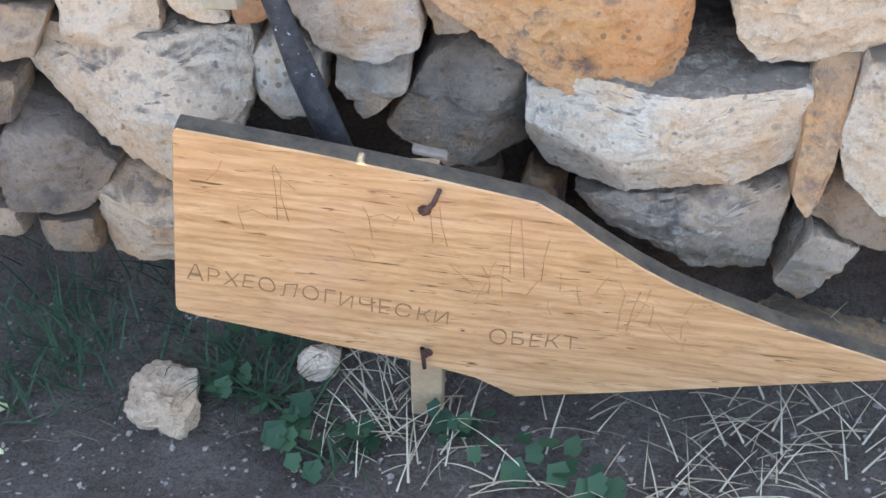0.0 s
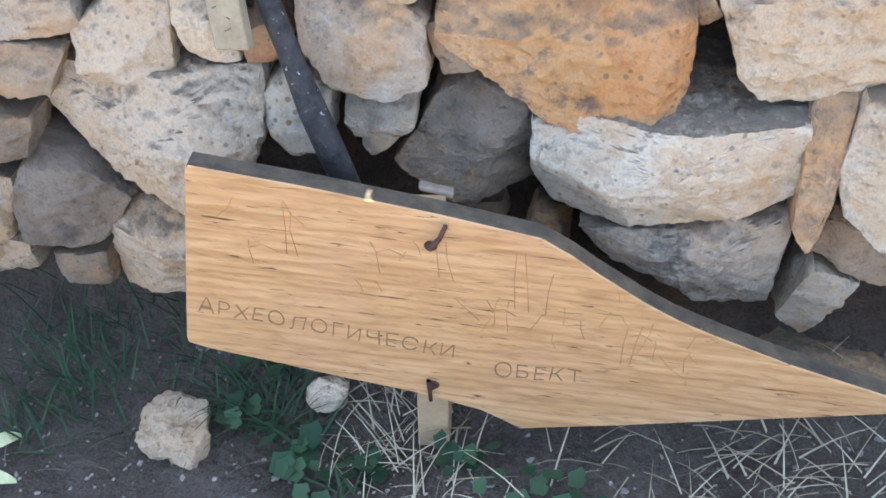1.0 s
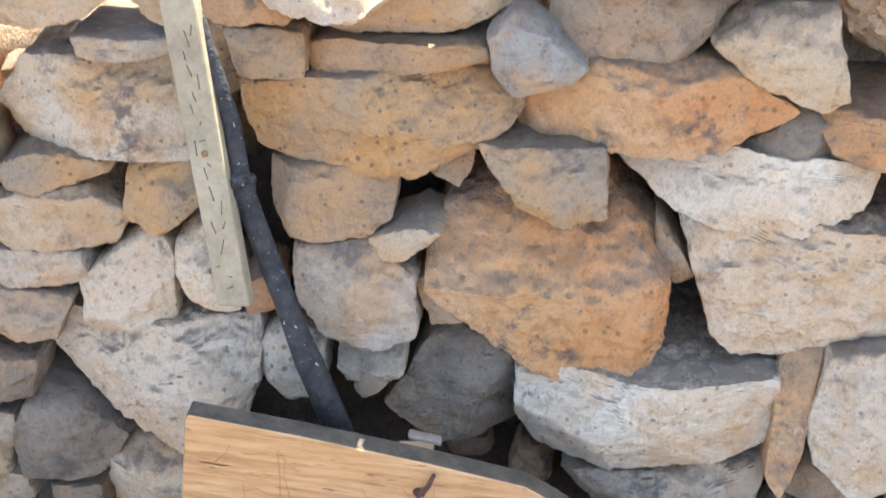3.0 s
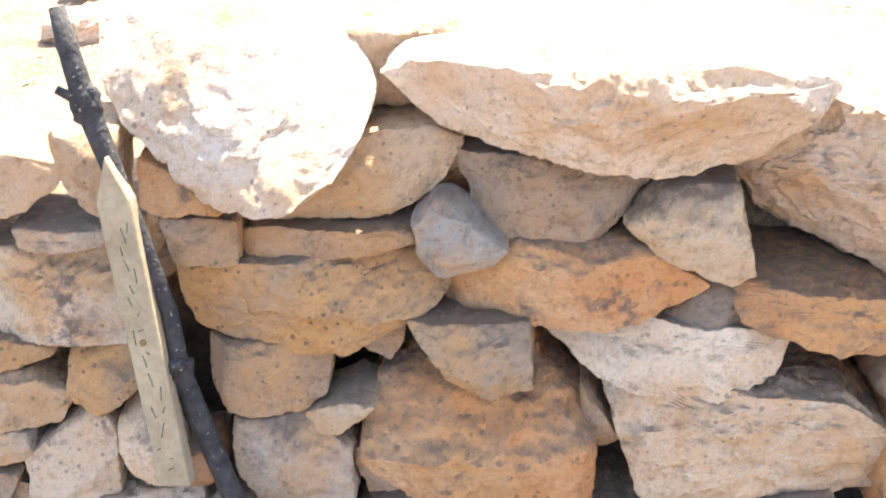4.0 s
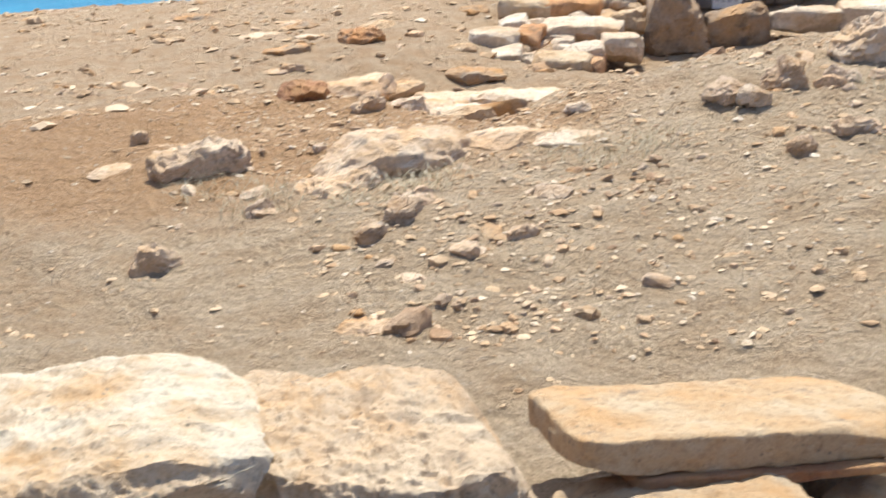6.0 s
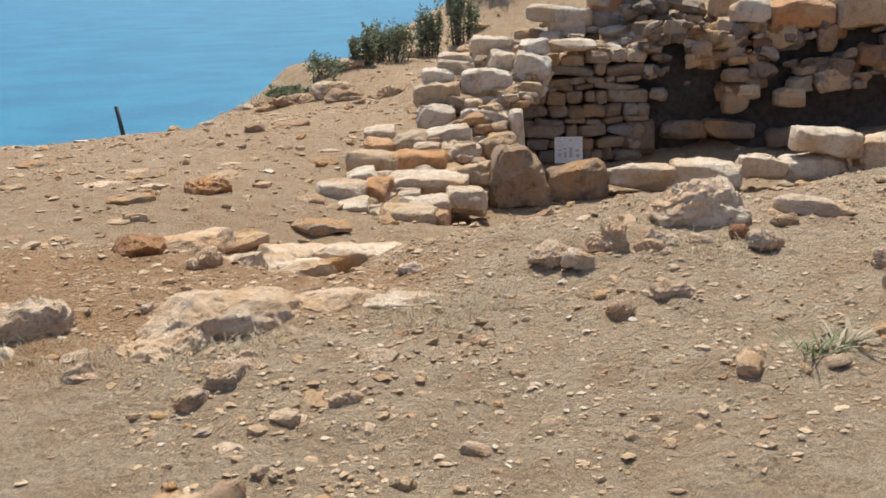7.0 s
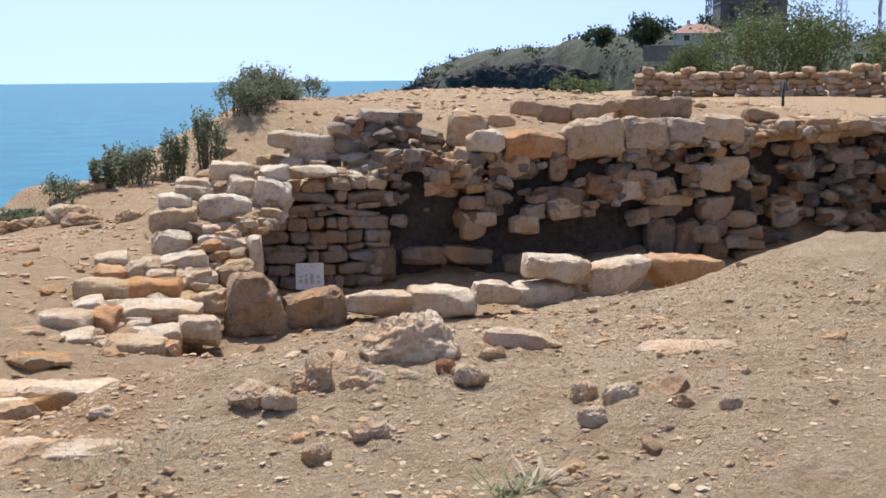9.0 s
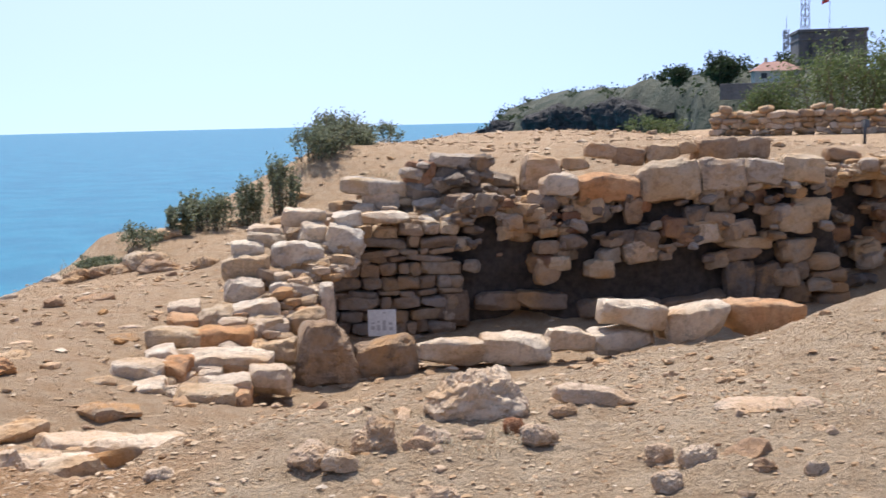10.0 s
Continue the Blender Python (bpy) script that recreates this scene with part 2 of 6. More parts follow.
def plain(name, a, b, scale, rough, height=0.3, distance=0.003, metal=0.0):
    def build(nodes, links, bsdf):
        n = noise_node(nodes, links, scale, 7, 0.65)
        m = noise_node(nodes, links, scale * 6, 5, 0.6)
        col = mix(nodes, links, ramp(nodes, links, n, ((0.35, (0, 0, 0)), (0.65, (1, 1, 1)))), a, b)
        col = mix(nodes, links, 0.4, col, ramp(nodes, links, m, ((0.3, (0.55, 0.55, 0.55)), (0.6, (1, 1, 1)))), "MULTIPLY")
        links.new(col, bsdf.inputs["Base Color"])
        bsdf.inputs["Roughness"].default_value, bsdf.inputs["Metallic"].default_value = rough, metal
        bump(nodes, links, bsdf, [n, m], height, distance)
    return material(name, build)


def leaf_material(name, a, b, through_light=0.3):
    def build(nodes, links, bsdf):
        tone = nodes.new("ShaderNodeNewGeometry").outputs["Random Per Island"]
        col = ramp(nodes, links, tone, ((0.0, a), (1.0, b)))
        links.new(col, bsdf.inputs["Base Color"])
        bsdf.inputs["Roughness"].default_value = 0.65
        bsdf.inputs["Specular IOR Level"].default_value = 0.25
        out = nodes["Material Output"]
        back = nodes.new("ShaderNodeBsdfTranslucent")
        links.new(col, back.inputs["Color"])
        both = nodes.new("ShaderNodeMixShader")
        both.inputs[0].default_value = through_light
        links.new(bsdf.outputs[0], both.inputs[1])
        links.new(back.outputs[0], both.inputs[2])
        links.new(both.outputs[0], out.inputs["Surface"])
    return material(name, build)


def board_wood(nodes, links, bsdf):
    coords = nodes.new("ShaderNodeTexCoord")
    stretch = nodes.new("ShaderNodeMapping")
    stretch.inputs["Scale"].default_value = (7.0, 30.0, 44.0)
    along = nodes.new("ShaderNodeMapping")
    along.inputs["Rotation"].default_value = (0, radians(-8), 0)
    links.new(coords.outputs["Object"], along.inputs["Vector"])
    links.new(along.outputs["Vector"], stretch.inputs["Vector"])
    grain = noise_node(nodes, links, 1.0, 8, 0.62, stretch.outputs["Vector"])
    fine = noise_node(nodes, links, 4.2, 6, 0.7, stretch.outputs["Vector"])
    grain.node.inputs["Distortion"].default_value = 1.4
    fine.node.inputs["Distortion"].default_value = 0.8
    broad = noise_node(nodes, links, 6.0, 4, 0.6)
    rings = nodes.new("ShaderNodeTexWave")
    rings.wave_type, rings.bands_direction = "BANDS", "Z"
    rings.inputs["Scale"].default_value, rings.inputs["Distortion"].default_value, rings.inputs["Detail"].default_value = 0.55, 7.0, 3.0
    links.new(stretch.outputs["Vector"], rings.inputs["Vector"])
    split = nodes.new("ShaderNodeMapping")
    split.inputs["Scale"].default_value = (22.0, 30.0, 300.0)
    links.new(along.outputs["Vector"], split.inputs["Vector"])
    cracks = noise_node(nodes, links, 1.0, 3, 0.5, split.outputs["Vector"])
    cracks.node.inputs["Distortion"].default_value = 1.0
    col = ramp(nodes, links, grain, ((0.3, (0.37, 0.2, 0.08)), (0.5, (0.48, 0.28, 0.122)), (0.68, (0.56, 0.35, 0.17))))
    col = mix(nodes, links, 0.3, col, ramp(nodes, links, rings.outputs["Fac"], ((0.0, (0.55, 0.44, 0.34)), (0.5, (1, 1, 1)))), "MULTIPLY")
    col = mix(nodes, links, ramp(nodes, links, fine, ((0.3, (0.6, 0.6, 0.6)), (0.5, (0, 0, 0)))), col, (0.27, 0.135, 0.05))
    col = mix(nodes, links, ramp(nodes, links, cracks, ((0.3, (1, 1, 1)), (0.345, (0, 0, 0)))), col, (0.12, 0.06, 0.026))
    col = mix(nodes, links, ramp(nodes, links, broad, ((0.5, (0, 0, 0)), (0.75, (0.4, 0.4, 0.4)))), col, (0.45, 0.25, 0.15))
    links.new(col, bsdf.inputs["Base Color"])
    bsdf.inputs["Roughness"].default_value = 0.6
    bsdf.inputs["Specular IOR Level"].default_value = 0.3
    bump(nodes, links, bsdf, [grain, math_node(nodes, links, "MULTIPLY", fine, 0.8)], 0.5, 0.002)


BOARD = material("varnished oak board", board_wood)
CHAR = plain("dark weathered board edge", (0.045, 0.033, 0.02), (0.11, 0.08, 0.045), 40, 0.8)
POST = plain("pale sawn timber", (0.38, 0.25, 0.125), (0.44, 0.3, 0.16), 30, 0.8)
CARVED = plain("burnt carved groove", (0.2, 0.11, 0.045), (0.3, 0.17, 0.07), 90, 0.9)
RUST = plain("rusted iron", (0.12, 0.05, 0.025), (0.05, 0.03, 0.025), 120, 0.75, metal=0.3)
STAKE = plain("weathered grey-green softwood", (0.25, 0.195, 0.115), (0.35, 0.285, 0.175), 22, 0.85)
def bark(nodes, links, bsdf):
    knots, specks = noise_node(nodes, links, 60, 5, 0.6), noise_node(nodes, links, 190, 2, 0.5)
    col = ramp(nodes, links, knots, ((0.35, (0.01, 0.01, 0.01)), (0.65, (0.042, 0.038, 0.034))))
    col = mix(nodes, links, ramp(nodes, links, specks, ((0.68, (0, 0, 0)), (0.73, (1, 1, 1)))), col, (0.3, 0.29, 0.26))
    links.new(col, bsdf.inputs["Base Color"])
    bsdf.inputs["Roughness"].default_value = 0.8
    bump(nodes, links, bsdf, [knots, specks], 0.6, 0.004)


BARK = material("dark speckled bark", bark)
NOTCH = plain("dark incised notch", (0.1, 0.085, 0.05), (0.15, 0.125, 0.075), 90, 0.9)
SCORED = plain("shallow scored line", (0.34, 0.175, 0.07), (0.46, 0.25, 0.1), 60, 0.9)
TWIG = plain("grey-brown twig bark", (0.13, 0.1, 0.07), (0.22, 0.17, 0.12), 20, 0.9)
GRIT = plain("dark grit", (0.16, 0.13, 0.1), (0.34, 0.28, 0.22), 300, 0.95)
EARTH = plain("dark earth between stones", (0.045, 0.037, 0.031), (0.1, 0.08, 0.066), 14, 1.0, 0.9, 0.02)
STRAW = leaf_material("dry straw", (0.38, 0.3, 0.18), (0.56, 0.47, 0.32), 0.2)
WEED = leaf_material("green weed leaves", (0.03, 0.062, 0.03), (0.07, 0.12, 0.055))
SHRUB = leaf_material("grey-green shrub leaves", (0.12, 0.14, 0.075), (0.3, 0.32, 0.2))
DISTANT = leaf_material("distant scrub leaves", (0.025, 0.045, 0.02), (0.075, 0.1, 0.04))
YELLOWGREEN = leaf_material("feathery yellow-green leaves", (0.09, 0.13, 0.045), (0.19, 0.23, 0.09))
YELLOWLEAF = leaf_material("dry yellow leaf", (0.62, 0.6, 0.3), (0.7, 0.66, 0.4), 0.2)
GREEN_LAND = plain("scrub-covered headland", (0.024, 0.038, 0.022), (0.09, 0.09, 0.055), 0.22, 0.95, 0.8, 0.6)
CLIFF = plain("dark cliff rock", (0.035, 0.034, 0.034), (0.1, 0.09, 0.08), 0.3, 0.95, 0.9, 0.8)
PAPER = plain("white printed card", (0.74, 0.74, 0.72), (0.8, 0.8, 0.78), 8, 0.6, 0.05)
INK = plain("grey print", (0.45, 0.45, 0.45), (0.55, 0.54, 0.53), 30, 0.7)
DARK_STONE = plain("dark ashlar masonry", (0.1, 0.1, 0.1), (0.17, 0.16, 0.155), 0.6, 0.9, 0.5, 0.1)
ROOF = plain("terracotta roof tiles", (0.34, 0.17, 0.12), (0.42, 0.24, 0.18), 1.5, 0.85)
RENDERED = plain("pale house render", (0.55, 0.5, 0.42), (0.62, 0.57, 0.5), 0.8, 0.9)
STEEL = plain("galvanised steel", (0.3, 0.31, 0.33), (0.4, 0.41, 0.42), 3, 0.5, 0.1, metal=0.6)
DARK_METAL = plain("dark painted metal", (0.03, 0.03, 0.035), (0.06, 0.06, 0.06), 12, 0.6)
WHITE_CLOTH = plain("white cloth", (0.75, 0.75, 0.75), (0.8, 0.8, 0.8), 3, 0.8)
GREEN_CLOTH = plain("green cloth", (0.02, 0.22, 0.1), (0.03, 0.26, 0.12), 3, 0.8)
RED_CLOTH = plain("red cloth", (0.5, 0.04, 0.03), (0.55, 0.05, 0.04), 3, 0.8)


def sea_water(nodes, links, bsdf):
    swell, chop = noise_node(nodes, links, 0.06, 6, 0.6), noise_node(nodes, links, 0.8, 6, 0.7)
    links.new(mix(nodes, links, ramp(nodes, links, swell, ((0.42, (0, 0, 0)), (0.58, (1, 1, 1)))), (0.011, 0.135, 0.225), (0.019, 0.175, 0.27)), bsdf.inputs["Base Color"])
    bsdf.inputs["Roughness"].default_value = 0.4
    bsdf.inputs["Specular IOR Level"].default_value = 0.06
    bump(nodes, links, bsdf, [swell, chop], 0.6, 0.4)


SEA = material("blue sea water", sea_water)


MOUND_SPOTS = (
    (-1.5, 0.8, 0.75), (0.0, 0.6, 0.80), (0.8, 1.2, 0.67), (1.22, 1.05, 0.69), (0.4, 1.75, 0.68), (1.0, 1.55, 0.73), (0.44, 2.87, 0.70),
    (2.2, 1.7, 0.75), (2.45, 2.3, 0.79), (1.07, 3.7, 0.56), (-1.5, 3.5, 0.35), (3.2, 1.3, 0.84), (2.7, 3.82, 0.43), (3.3, 3.55, 0.59),
    (4.2, 2.85, 0.7), (4.6, 2.5, 0.90), (5.2, 2.55, 0.99), (5.75, 2.95, 0.79), (3.05, 4.74, 0.1), (3.74, 4.42, 0.26), (4.2, 4.1, 0.40), (4.9, 3.6, 0.45), (5.4, 3.35, 0.58), (2.5, 4.9, 0.04), (1.8, 4.1, 0.32), (2.4, 5.6, -0.02), (3.1, 5.5, -0.06))
HILL_SPOTS = (
    (3.9, 6.9, -0.22), (5.6, 8.4, -0.40), (7.2, 7.4, -0.38), (8.8, 6.5, -0.32), (4.9, 6.0, -0.15), (6.3, 4.9, -0.05), (5.3, 4.9, -0.02), (4.3, 5.2, -0.1), (7.2, 4.3, 0.2), (1.9, 7.3, 0.14), (2.3, 14.5, -0.42), (3.6, 9.6, 0.10), (5.3, 16.4, 0.18), (4.4, 16.2, -0.2), (3.7, 15.4, -0.25),
    (7.6, 11.0, 0.85), (11.4, 9.4, 1.10), (10.4, 21.5, 1.22), (16.0, 25.0, 1.32), (13.0, 14.0, 1.25), (9.6, 5.2, -0.15), (10.5, 6.6, -0.25), (8.5, 3.2, 0.4), (26.0, 27.0, 0.95), (40.0, 30.0, 1.0))


def base_height(x, y):
    """Height of the bare land, blended from spot heights, with the cliff towards the sea; arrays."""
    top, weight = 0.0, 0.0
    for sx, sy, sz in MOUND_SPOTS + HILL_SPOTS:
        w = ((x - sx) ** 2 + (y - sy) ** 2 + 0.12) ** -2
        top, weight = top + w * sz, weight + w
    s = (x - 1.2) * -0.632 + (y - 13.0) * 0.774
    s = s + 0.35 * np.sin(x * 0.9) + 0.2 * np.sin(y * 1.7 + 1)
    drop = np.where(s > 0, 0.35 * s + 0.09 * s * s, 0.0)
    return np.maximum(top / weight - drop, -22.0)


def height(x, y):
    """The ground's height at one place."""
    return float(land(np.array([float(x)]), np.array([float(y)]))[0])


def land(x, y):
    """Ground heights: the trodden path, the step behind the retaining wall, the slope, and small unevenness."""
    p = np.stack([x, y, 0 * x], -1)
    near = np.clip(1.4 - np.hypot(x - 1.5, y - 2) / 9, 0.0, 1.0)
    rough = 0.022 * fbm(p * 1.7, 3, 5) + near * (0.013 * fbm(p * 6, 3, 9) + 0.0105 * np.maximum(fbm(p * 17, 3, 12), -0.2) + 0.006 * np.maximum(fbm(p * 36, 2, 15), -0.1))
    top = base_height(x, y) + rough
    s = np.clip((y - 0.16) / 0.24, 0, 1)
    s = s * s * (3 - 2 * s)
    foot = np.clip((y - 0.03) / 0.12, 0, 1) * 0.06 + rough * 0.5
    return foot * (1 - s) + top * s


def spread(lo, hi, step, far, growth=1.13):
    """Grid lines: even between lo and hi, ever wider out to far."""
    mid = list(np.arange(lo, hi, step))
    out, d, v = [], step, hi
    while v < far:
        out.append(v)
        d *= growth
        v += d
    back, d, v = [], step, lo
    while v > -far:
        d *= growth
        v -= d
        back.append(v)
    return np.array(back[::-1] + mid + out)


# ---- ground and sea ----
def build_ground():
    xs, ys = spread(-0.9, 3.9, 0.02, 4800, 1.06), spread(-0.2, 3.8, 0.02, 4800, 1.05)
    gx, gy = np.meshgrid(xs, ys)
    z = land(gx.ravel(), gy.ravel())
    verts = np.stack([gx.ravel(), gy.ravel(), z], -1)
    n, m = len(xs), len(ys)
    i = (np.arange(m - 1)[:, None] * n + np.arange(n - 1)[None]).ravel()
    faces = np.stack([i, i + 1, i + n + 1, i + n], -1)
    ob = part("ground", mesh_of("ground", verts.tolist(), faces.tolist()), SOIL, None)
    tagged(ob, "bare dry sandy earth sloping from the wall to the cliff edge", "ground", kind="structure")


build_ground()


def build_sea():
    rings, sides = [0, 20, 60, 150, 400, 1000, 2200, 4000, 4950], 96
    verts = [(r * math.cos(2 * math.pi * a / sides), r * math.sin(2 * math.pi * a / sides), -17.0) for r in rings for a in range(sides)]
    faces = [(i * sides + a, i * sides + (a + 1) % sides, (i + 1) * sides + (a + 1) % sides, (i + 1) * sides + a) for i in range(len(rings) - 1) for a in range(sides)]
    tagged(part("water", mesh_of("water", verts, faces), SEA, None), "calm deep blue sea reaching to the horizon", "sea", kind="structure")


build_sea()


# ---- rocks ----
def rock_mesh(name, w, d, h, seed, n=8, boxy=4.0, cuts=7, rough=0.05, taper=0.0, slant=0.0, grain=9.0, bite=0.66, swell=1.2, crisp=38):
    """A hewn or weathered stone: a rounded block, cut by random planes, tapered downwards, with an uneven skin."""
    rng = np.random.RandomState(seed)
    t = np.linspace(-1, 1, n + 1)
    a, b = [c.ravel() for c in np.meshgrid(t, t)]
    one = np.ones_like(a)
    sides = [np.stack(s, -1) for s in ((one, a, b), (-one, b, a), (b, one, a), (a, -one, b), (a, b, one), (b, a, -one))]
    p = np.concatenate(sides)
    p, index = np.unique(np.round(p, 6), axis=0, return_inverse=True)
    index = index.reshape(-1)
    k = (np.arange(n)[:, None] * (n + 1) + np.arange(n)[None]).ravel()
    quad = np.stack([k, k + 1, k + n + 2, k + n + 1], -1)
    faces = np.concatenate([index[quad + s * (n + 1) ** 2] for s in range(6)])
    p = np.tan(p * 0.62) / math.tan(0.62)
    p = p / (np.abs(p) ** boxy).sum(-1, keepdims=True) ** (1 / boxy)
    for _ in range(cuts):
        v = rng.normal(size=3)
        v /= np.linalg.norm(v)
        reach = (p @ v).max() * rng.uniform(bite, 0.95)
        over = np.maximum(p @ v - reach, 0)
        p = p - over[:, None] * v * 0.96
    p[:, 0] *= 1 + taper * p[:, 2]
    p[:, 0] += slant * p[:, 2]
    size = np.array([w, d, h]) / 2
    span = np.abs(p).max(0)
    p = p / span * size
    small = min(w, h, d)
    normal = p / (size * size)
    normal /= np.linalg.norm(normal, axis=1, keepdims=True) + 1e-9
    shift = rng.uniform(-50, 50, 3)
    q = p / max(w, h, d)
    bumps = rough * (swell * fbm(q * 2.6 + shift, 3, seed % 97) + 0.6 * (0.5 - np.abs(fbm(q * grain + shift, 3, seed % 89))) + 0.28 * fbm(q * grain * 3.1 + shift, 3, seed % 83))
    p = p + normal * (bumps * small)[:, None]
    me = mesh_of(name, p.tolist(), faces.tolist())
    me.set_sharp_from_angle(angle=radians(crisp))
    return me


SEED = [100]


def next_seed():
    SEED[0] += 1
    return SEED[0]


def stone(parent, name, x, y, z, w, d, h, tone, tilt=0.0, turn=0.0, lean=0.0, palette=NEAR, label="", **shape):
    me = rock_mesh(name, w, d, h, next_seed(), **shape)
    me.materials.append(palette[tone])
    ob = new(name, me)
    at = Vector((x, y, z)) - (Vector(parent.location) if parent else Vector())
    ob.matrix_basis = pose(*at, lean, tilt, turn)
    if parent:
        ob.parent = parent
    return tagged(ob, label)



def heap(name, parent, spots, palette, tones, label="", seed=1, n=5, **shape):
    """Many small broken stones joined into one part; spots: (x, y, z, size)."""
    rng = np.random.RandomState(seed)
    shape = {"boxy": 5.0, "cuts": 9, "rough": 0.12, "bite": 0.66, **shape}
    kinds = []
    for i in range(14):
        me = rock_mesh(name, 1, 1, 1, 3000 + seed * 20 + i, n=n, **shape)
        v = np.empty(len(me.vertices) * 3)
        me.vertices.foreach_get("co", v)
        f = np.empty(len(me.polygons) * 4, np.int64)
        me.polygons.foreach_get("vertices", f)
        kinds.append((v.reshape(-1, 3), f.reshape(-1, 4)))
        bpy.data.meshes.remove(me)
    verts, faces, slots, count = [], [], [], 0
    base = np.array(parent.location) if parent else np.zeros(3)
    for x, y, z, s in spots:
        v, f = kinds[rng.randint(14)]
        q = Euler((rng.uniform(-0.35, 0.35), rng.uniform(-0.35, 0.35), rng.uniform(0, 6.28))).to_matrix()
        v = (v * (s * rng.uniform(0.9, 1.7), s * rng.uniform(0.8, 1.2), s * rng.uniform(0.45, 0.9))) @ np.array(q).T + (x, y, z) - base
        verts.append(v)
        faces.append(f + count)
        slots.append(np.full(len(f), rng.randint(len(tones))))
        count += len(v)
    me = mesh_of(name, np.concatenate(verts).tolist(), np.concatenate(faces).tolist())
    me.set_sharp_from_angle(angle=radians(34))
    for t in tones:
        me.materials.append(palette[t])
    me.polygons.foreach_set("material_index", np.concatenate(slots))
    ob = new(name, me)
    if parent:
        ob.parent = parent
    return tagged(ob, label, "" if parent else "stones", kind="stuff")


# ---- the dry-stone retaining wall by the path ----
retaining_wall = thing("retaining_wall", (0.1, 0.2, 0.0), "dry-stone retaining wall of rough orange, white and grey limestone", "wall", kind="structure")


def face_y(z):
    """The wall leans back as it rises."""
    return 0.3 * z - 0.04 if z > 0.37 else 0.1


def lay(x, z, w, h, tilt, tone, deep=0.0, back=0.0, n=30, lean=-8, **shape):
    """One stone with its face in the wall's front; deep: its depth; back: how far it is set behind the face."""
    deep = deep or min(max(0.75 * w, 0.1), 0.24)
    shape = {"boxy": 6.5, "cuts": 12, "rough": 0.085, "bite": 0.74, "swell": 0.8, "crisp": 27, **shape}
    shape.setdefault("palette", BLEACHED if x > 0.9 else NEAR)
    return stone(retaining_wall, "stone", x, face_y(z) + back + deep / 2 - 0.012, z, w * 0.98, deep, h * 0.96, tone, tilt=tilt, lean=lean, n=n, turn=random.uniform(-7, 7), **shape)


def hewn_mesh(name, trims, deep, slope, seed, brow=0.2, chips=15, rough=0.075, edge=16.0):
    """A broken stone: a block trimmed by planes (angle, distance) seen from the front, its front leaning
    with the wall, its upper front worn back (brow), chipped by random flats and given an uneven skin."""
    rng = np.random.RandomState(seed)
    way = np.array([(math.cos(radians(a)), math.sin(radians(a))) for a, _ in trims])
    reach = np.array([max(d * 1.05, 0.006) for _, d in trims])
    wide = reach.max() * 2
    n = int(min(max(wide / 0.005, 16), 60))
    t = np.linspace(-1, 1, n + 1)
    a, b = [c.ravel() for c in np.meshgrid(t, t)]
    one = np.ones_like(a)
    p = np.concatenate([np.stack(s, -1) for s in ((one, a, b), (-one, b, a), (b, one, a), (a, -one, b), (a, b, one), (b, a, -one))])
    p, index = np.unique(np.round(p, 6), axis=0, return_inverse=True)
    index = index.reshape(-1)
    k = (np.arange(n)[:, None] * (n + 1) + np.arange(n)[None]).ravel()
    quad = np.stack([k, k + 1, k + n + 2, k + n + 1], -1)
    faces = np.concatenate([index[quad + s * (n + 1) ** 2] for s in range(6)])
    flat = p[:, (0, 2)]
    s = np.abs(flat).max(1)
    gauge = (np.maximum(flat @ way.T / reach, 0) ** 36).sum(1) ** (1 / 36)
    flat = flat / np.maximum(gauge, 1e-9)[:, None] * s[:, None]
    flat[s < 1e-9] = 0
    soft = np.maximum((s**edge + np.abs(p[:, 1]) ** edge) ** (1 / edge), 1e-9)
    q = np.stack([flat[:, 0] / soft, p[:, 1] / soft * deep / 2, flat[:, 1] / soft], -1)
    low, high = q[:, 2].min(), q[:, 2].max()
    tall = high - low
    q[:, 1] += np.maximum(q[:, 2] - (high - brow * tall), 0) * 1.15
    q[:, 1] += np.maximum(low + 0.2 * tall - q[:, 2], 0) * 0.3
    for i in range(chips):
        v = rng.normal(size=3) * (0.32, 0.1, 0.32) + (0, -1.0, 0) if i % 5 else rng.normal(size=3)
        v /= np.linalg.norm(v)
        far = (q @ v).max()
        over = np.maximum(q @ v - far * (rng.uniform(0.74, 0.97) if i % 5 else rng.uniform(0.88, 0.97)), 0)
        q = q - over[:, None] * v
    small = min(tall, wide, deep)
    out = q / np.array([wide * 0.6, deep * 0.6, tall * 0.6]) ** 2
    out /= np.linalg.norm(out, axis=1, keepdims=True) + 1e-9
    shift = rng.uniform(-40, 40, 3)
    skin = 0.6 * fbm(q * 13 + shift, 3, seed % 97) + 1.1 * (0.4 - np.abs(fbm(q * (26, 26, 40) + shift, 3, seed % 89))) + 0.5 * (0.3 - np.abs(fbm(q * 90 + shift, 3, seed % 83)))
    q = q + out * (skin * rough * (0.35 * small + 0.03))[:, None]
    q[:, 1] += deep / 2 + slope * q[:, 2]
    me = mesh_of(name, q.tolist(), faces.tolist())
    me.set_sharp_from_angle(angle=radians(30))
    return me


def hewn(x, y, z, tone, trims, deep, lean, brow=0.0, **shape):
    """One fitted stone of the wall's face; x, y, z: the middle of its front."""
    seed = next_seed()
    me = hewn_mesh("stone", trims, deep, math.tan(radians(-lean)), seed, brow or 0.12 + 0.2 * (seed * 0.618 % 1), **shape)
    me.materials.append((BLEACHED if z > 0.84 or x > 0.6 else NEAR)[tone])
    ob = new("stone", me)
    ob.location = Vector((x, y, z)) - retaining_wall.location
    ob.parent = retaining_wall
    return ob


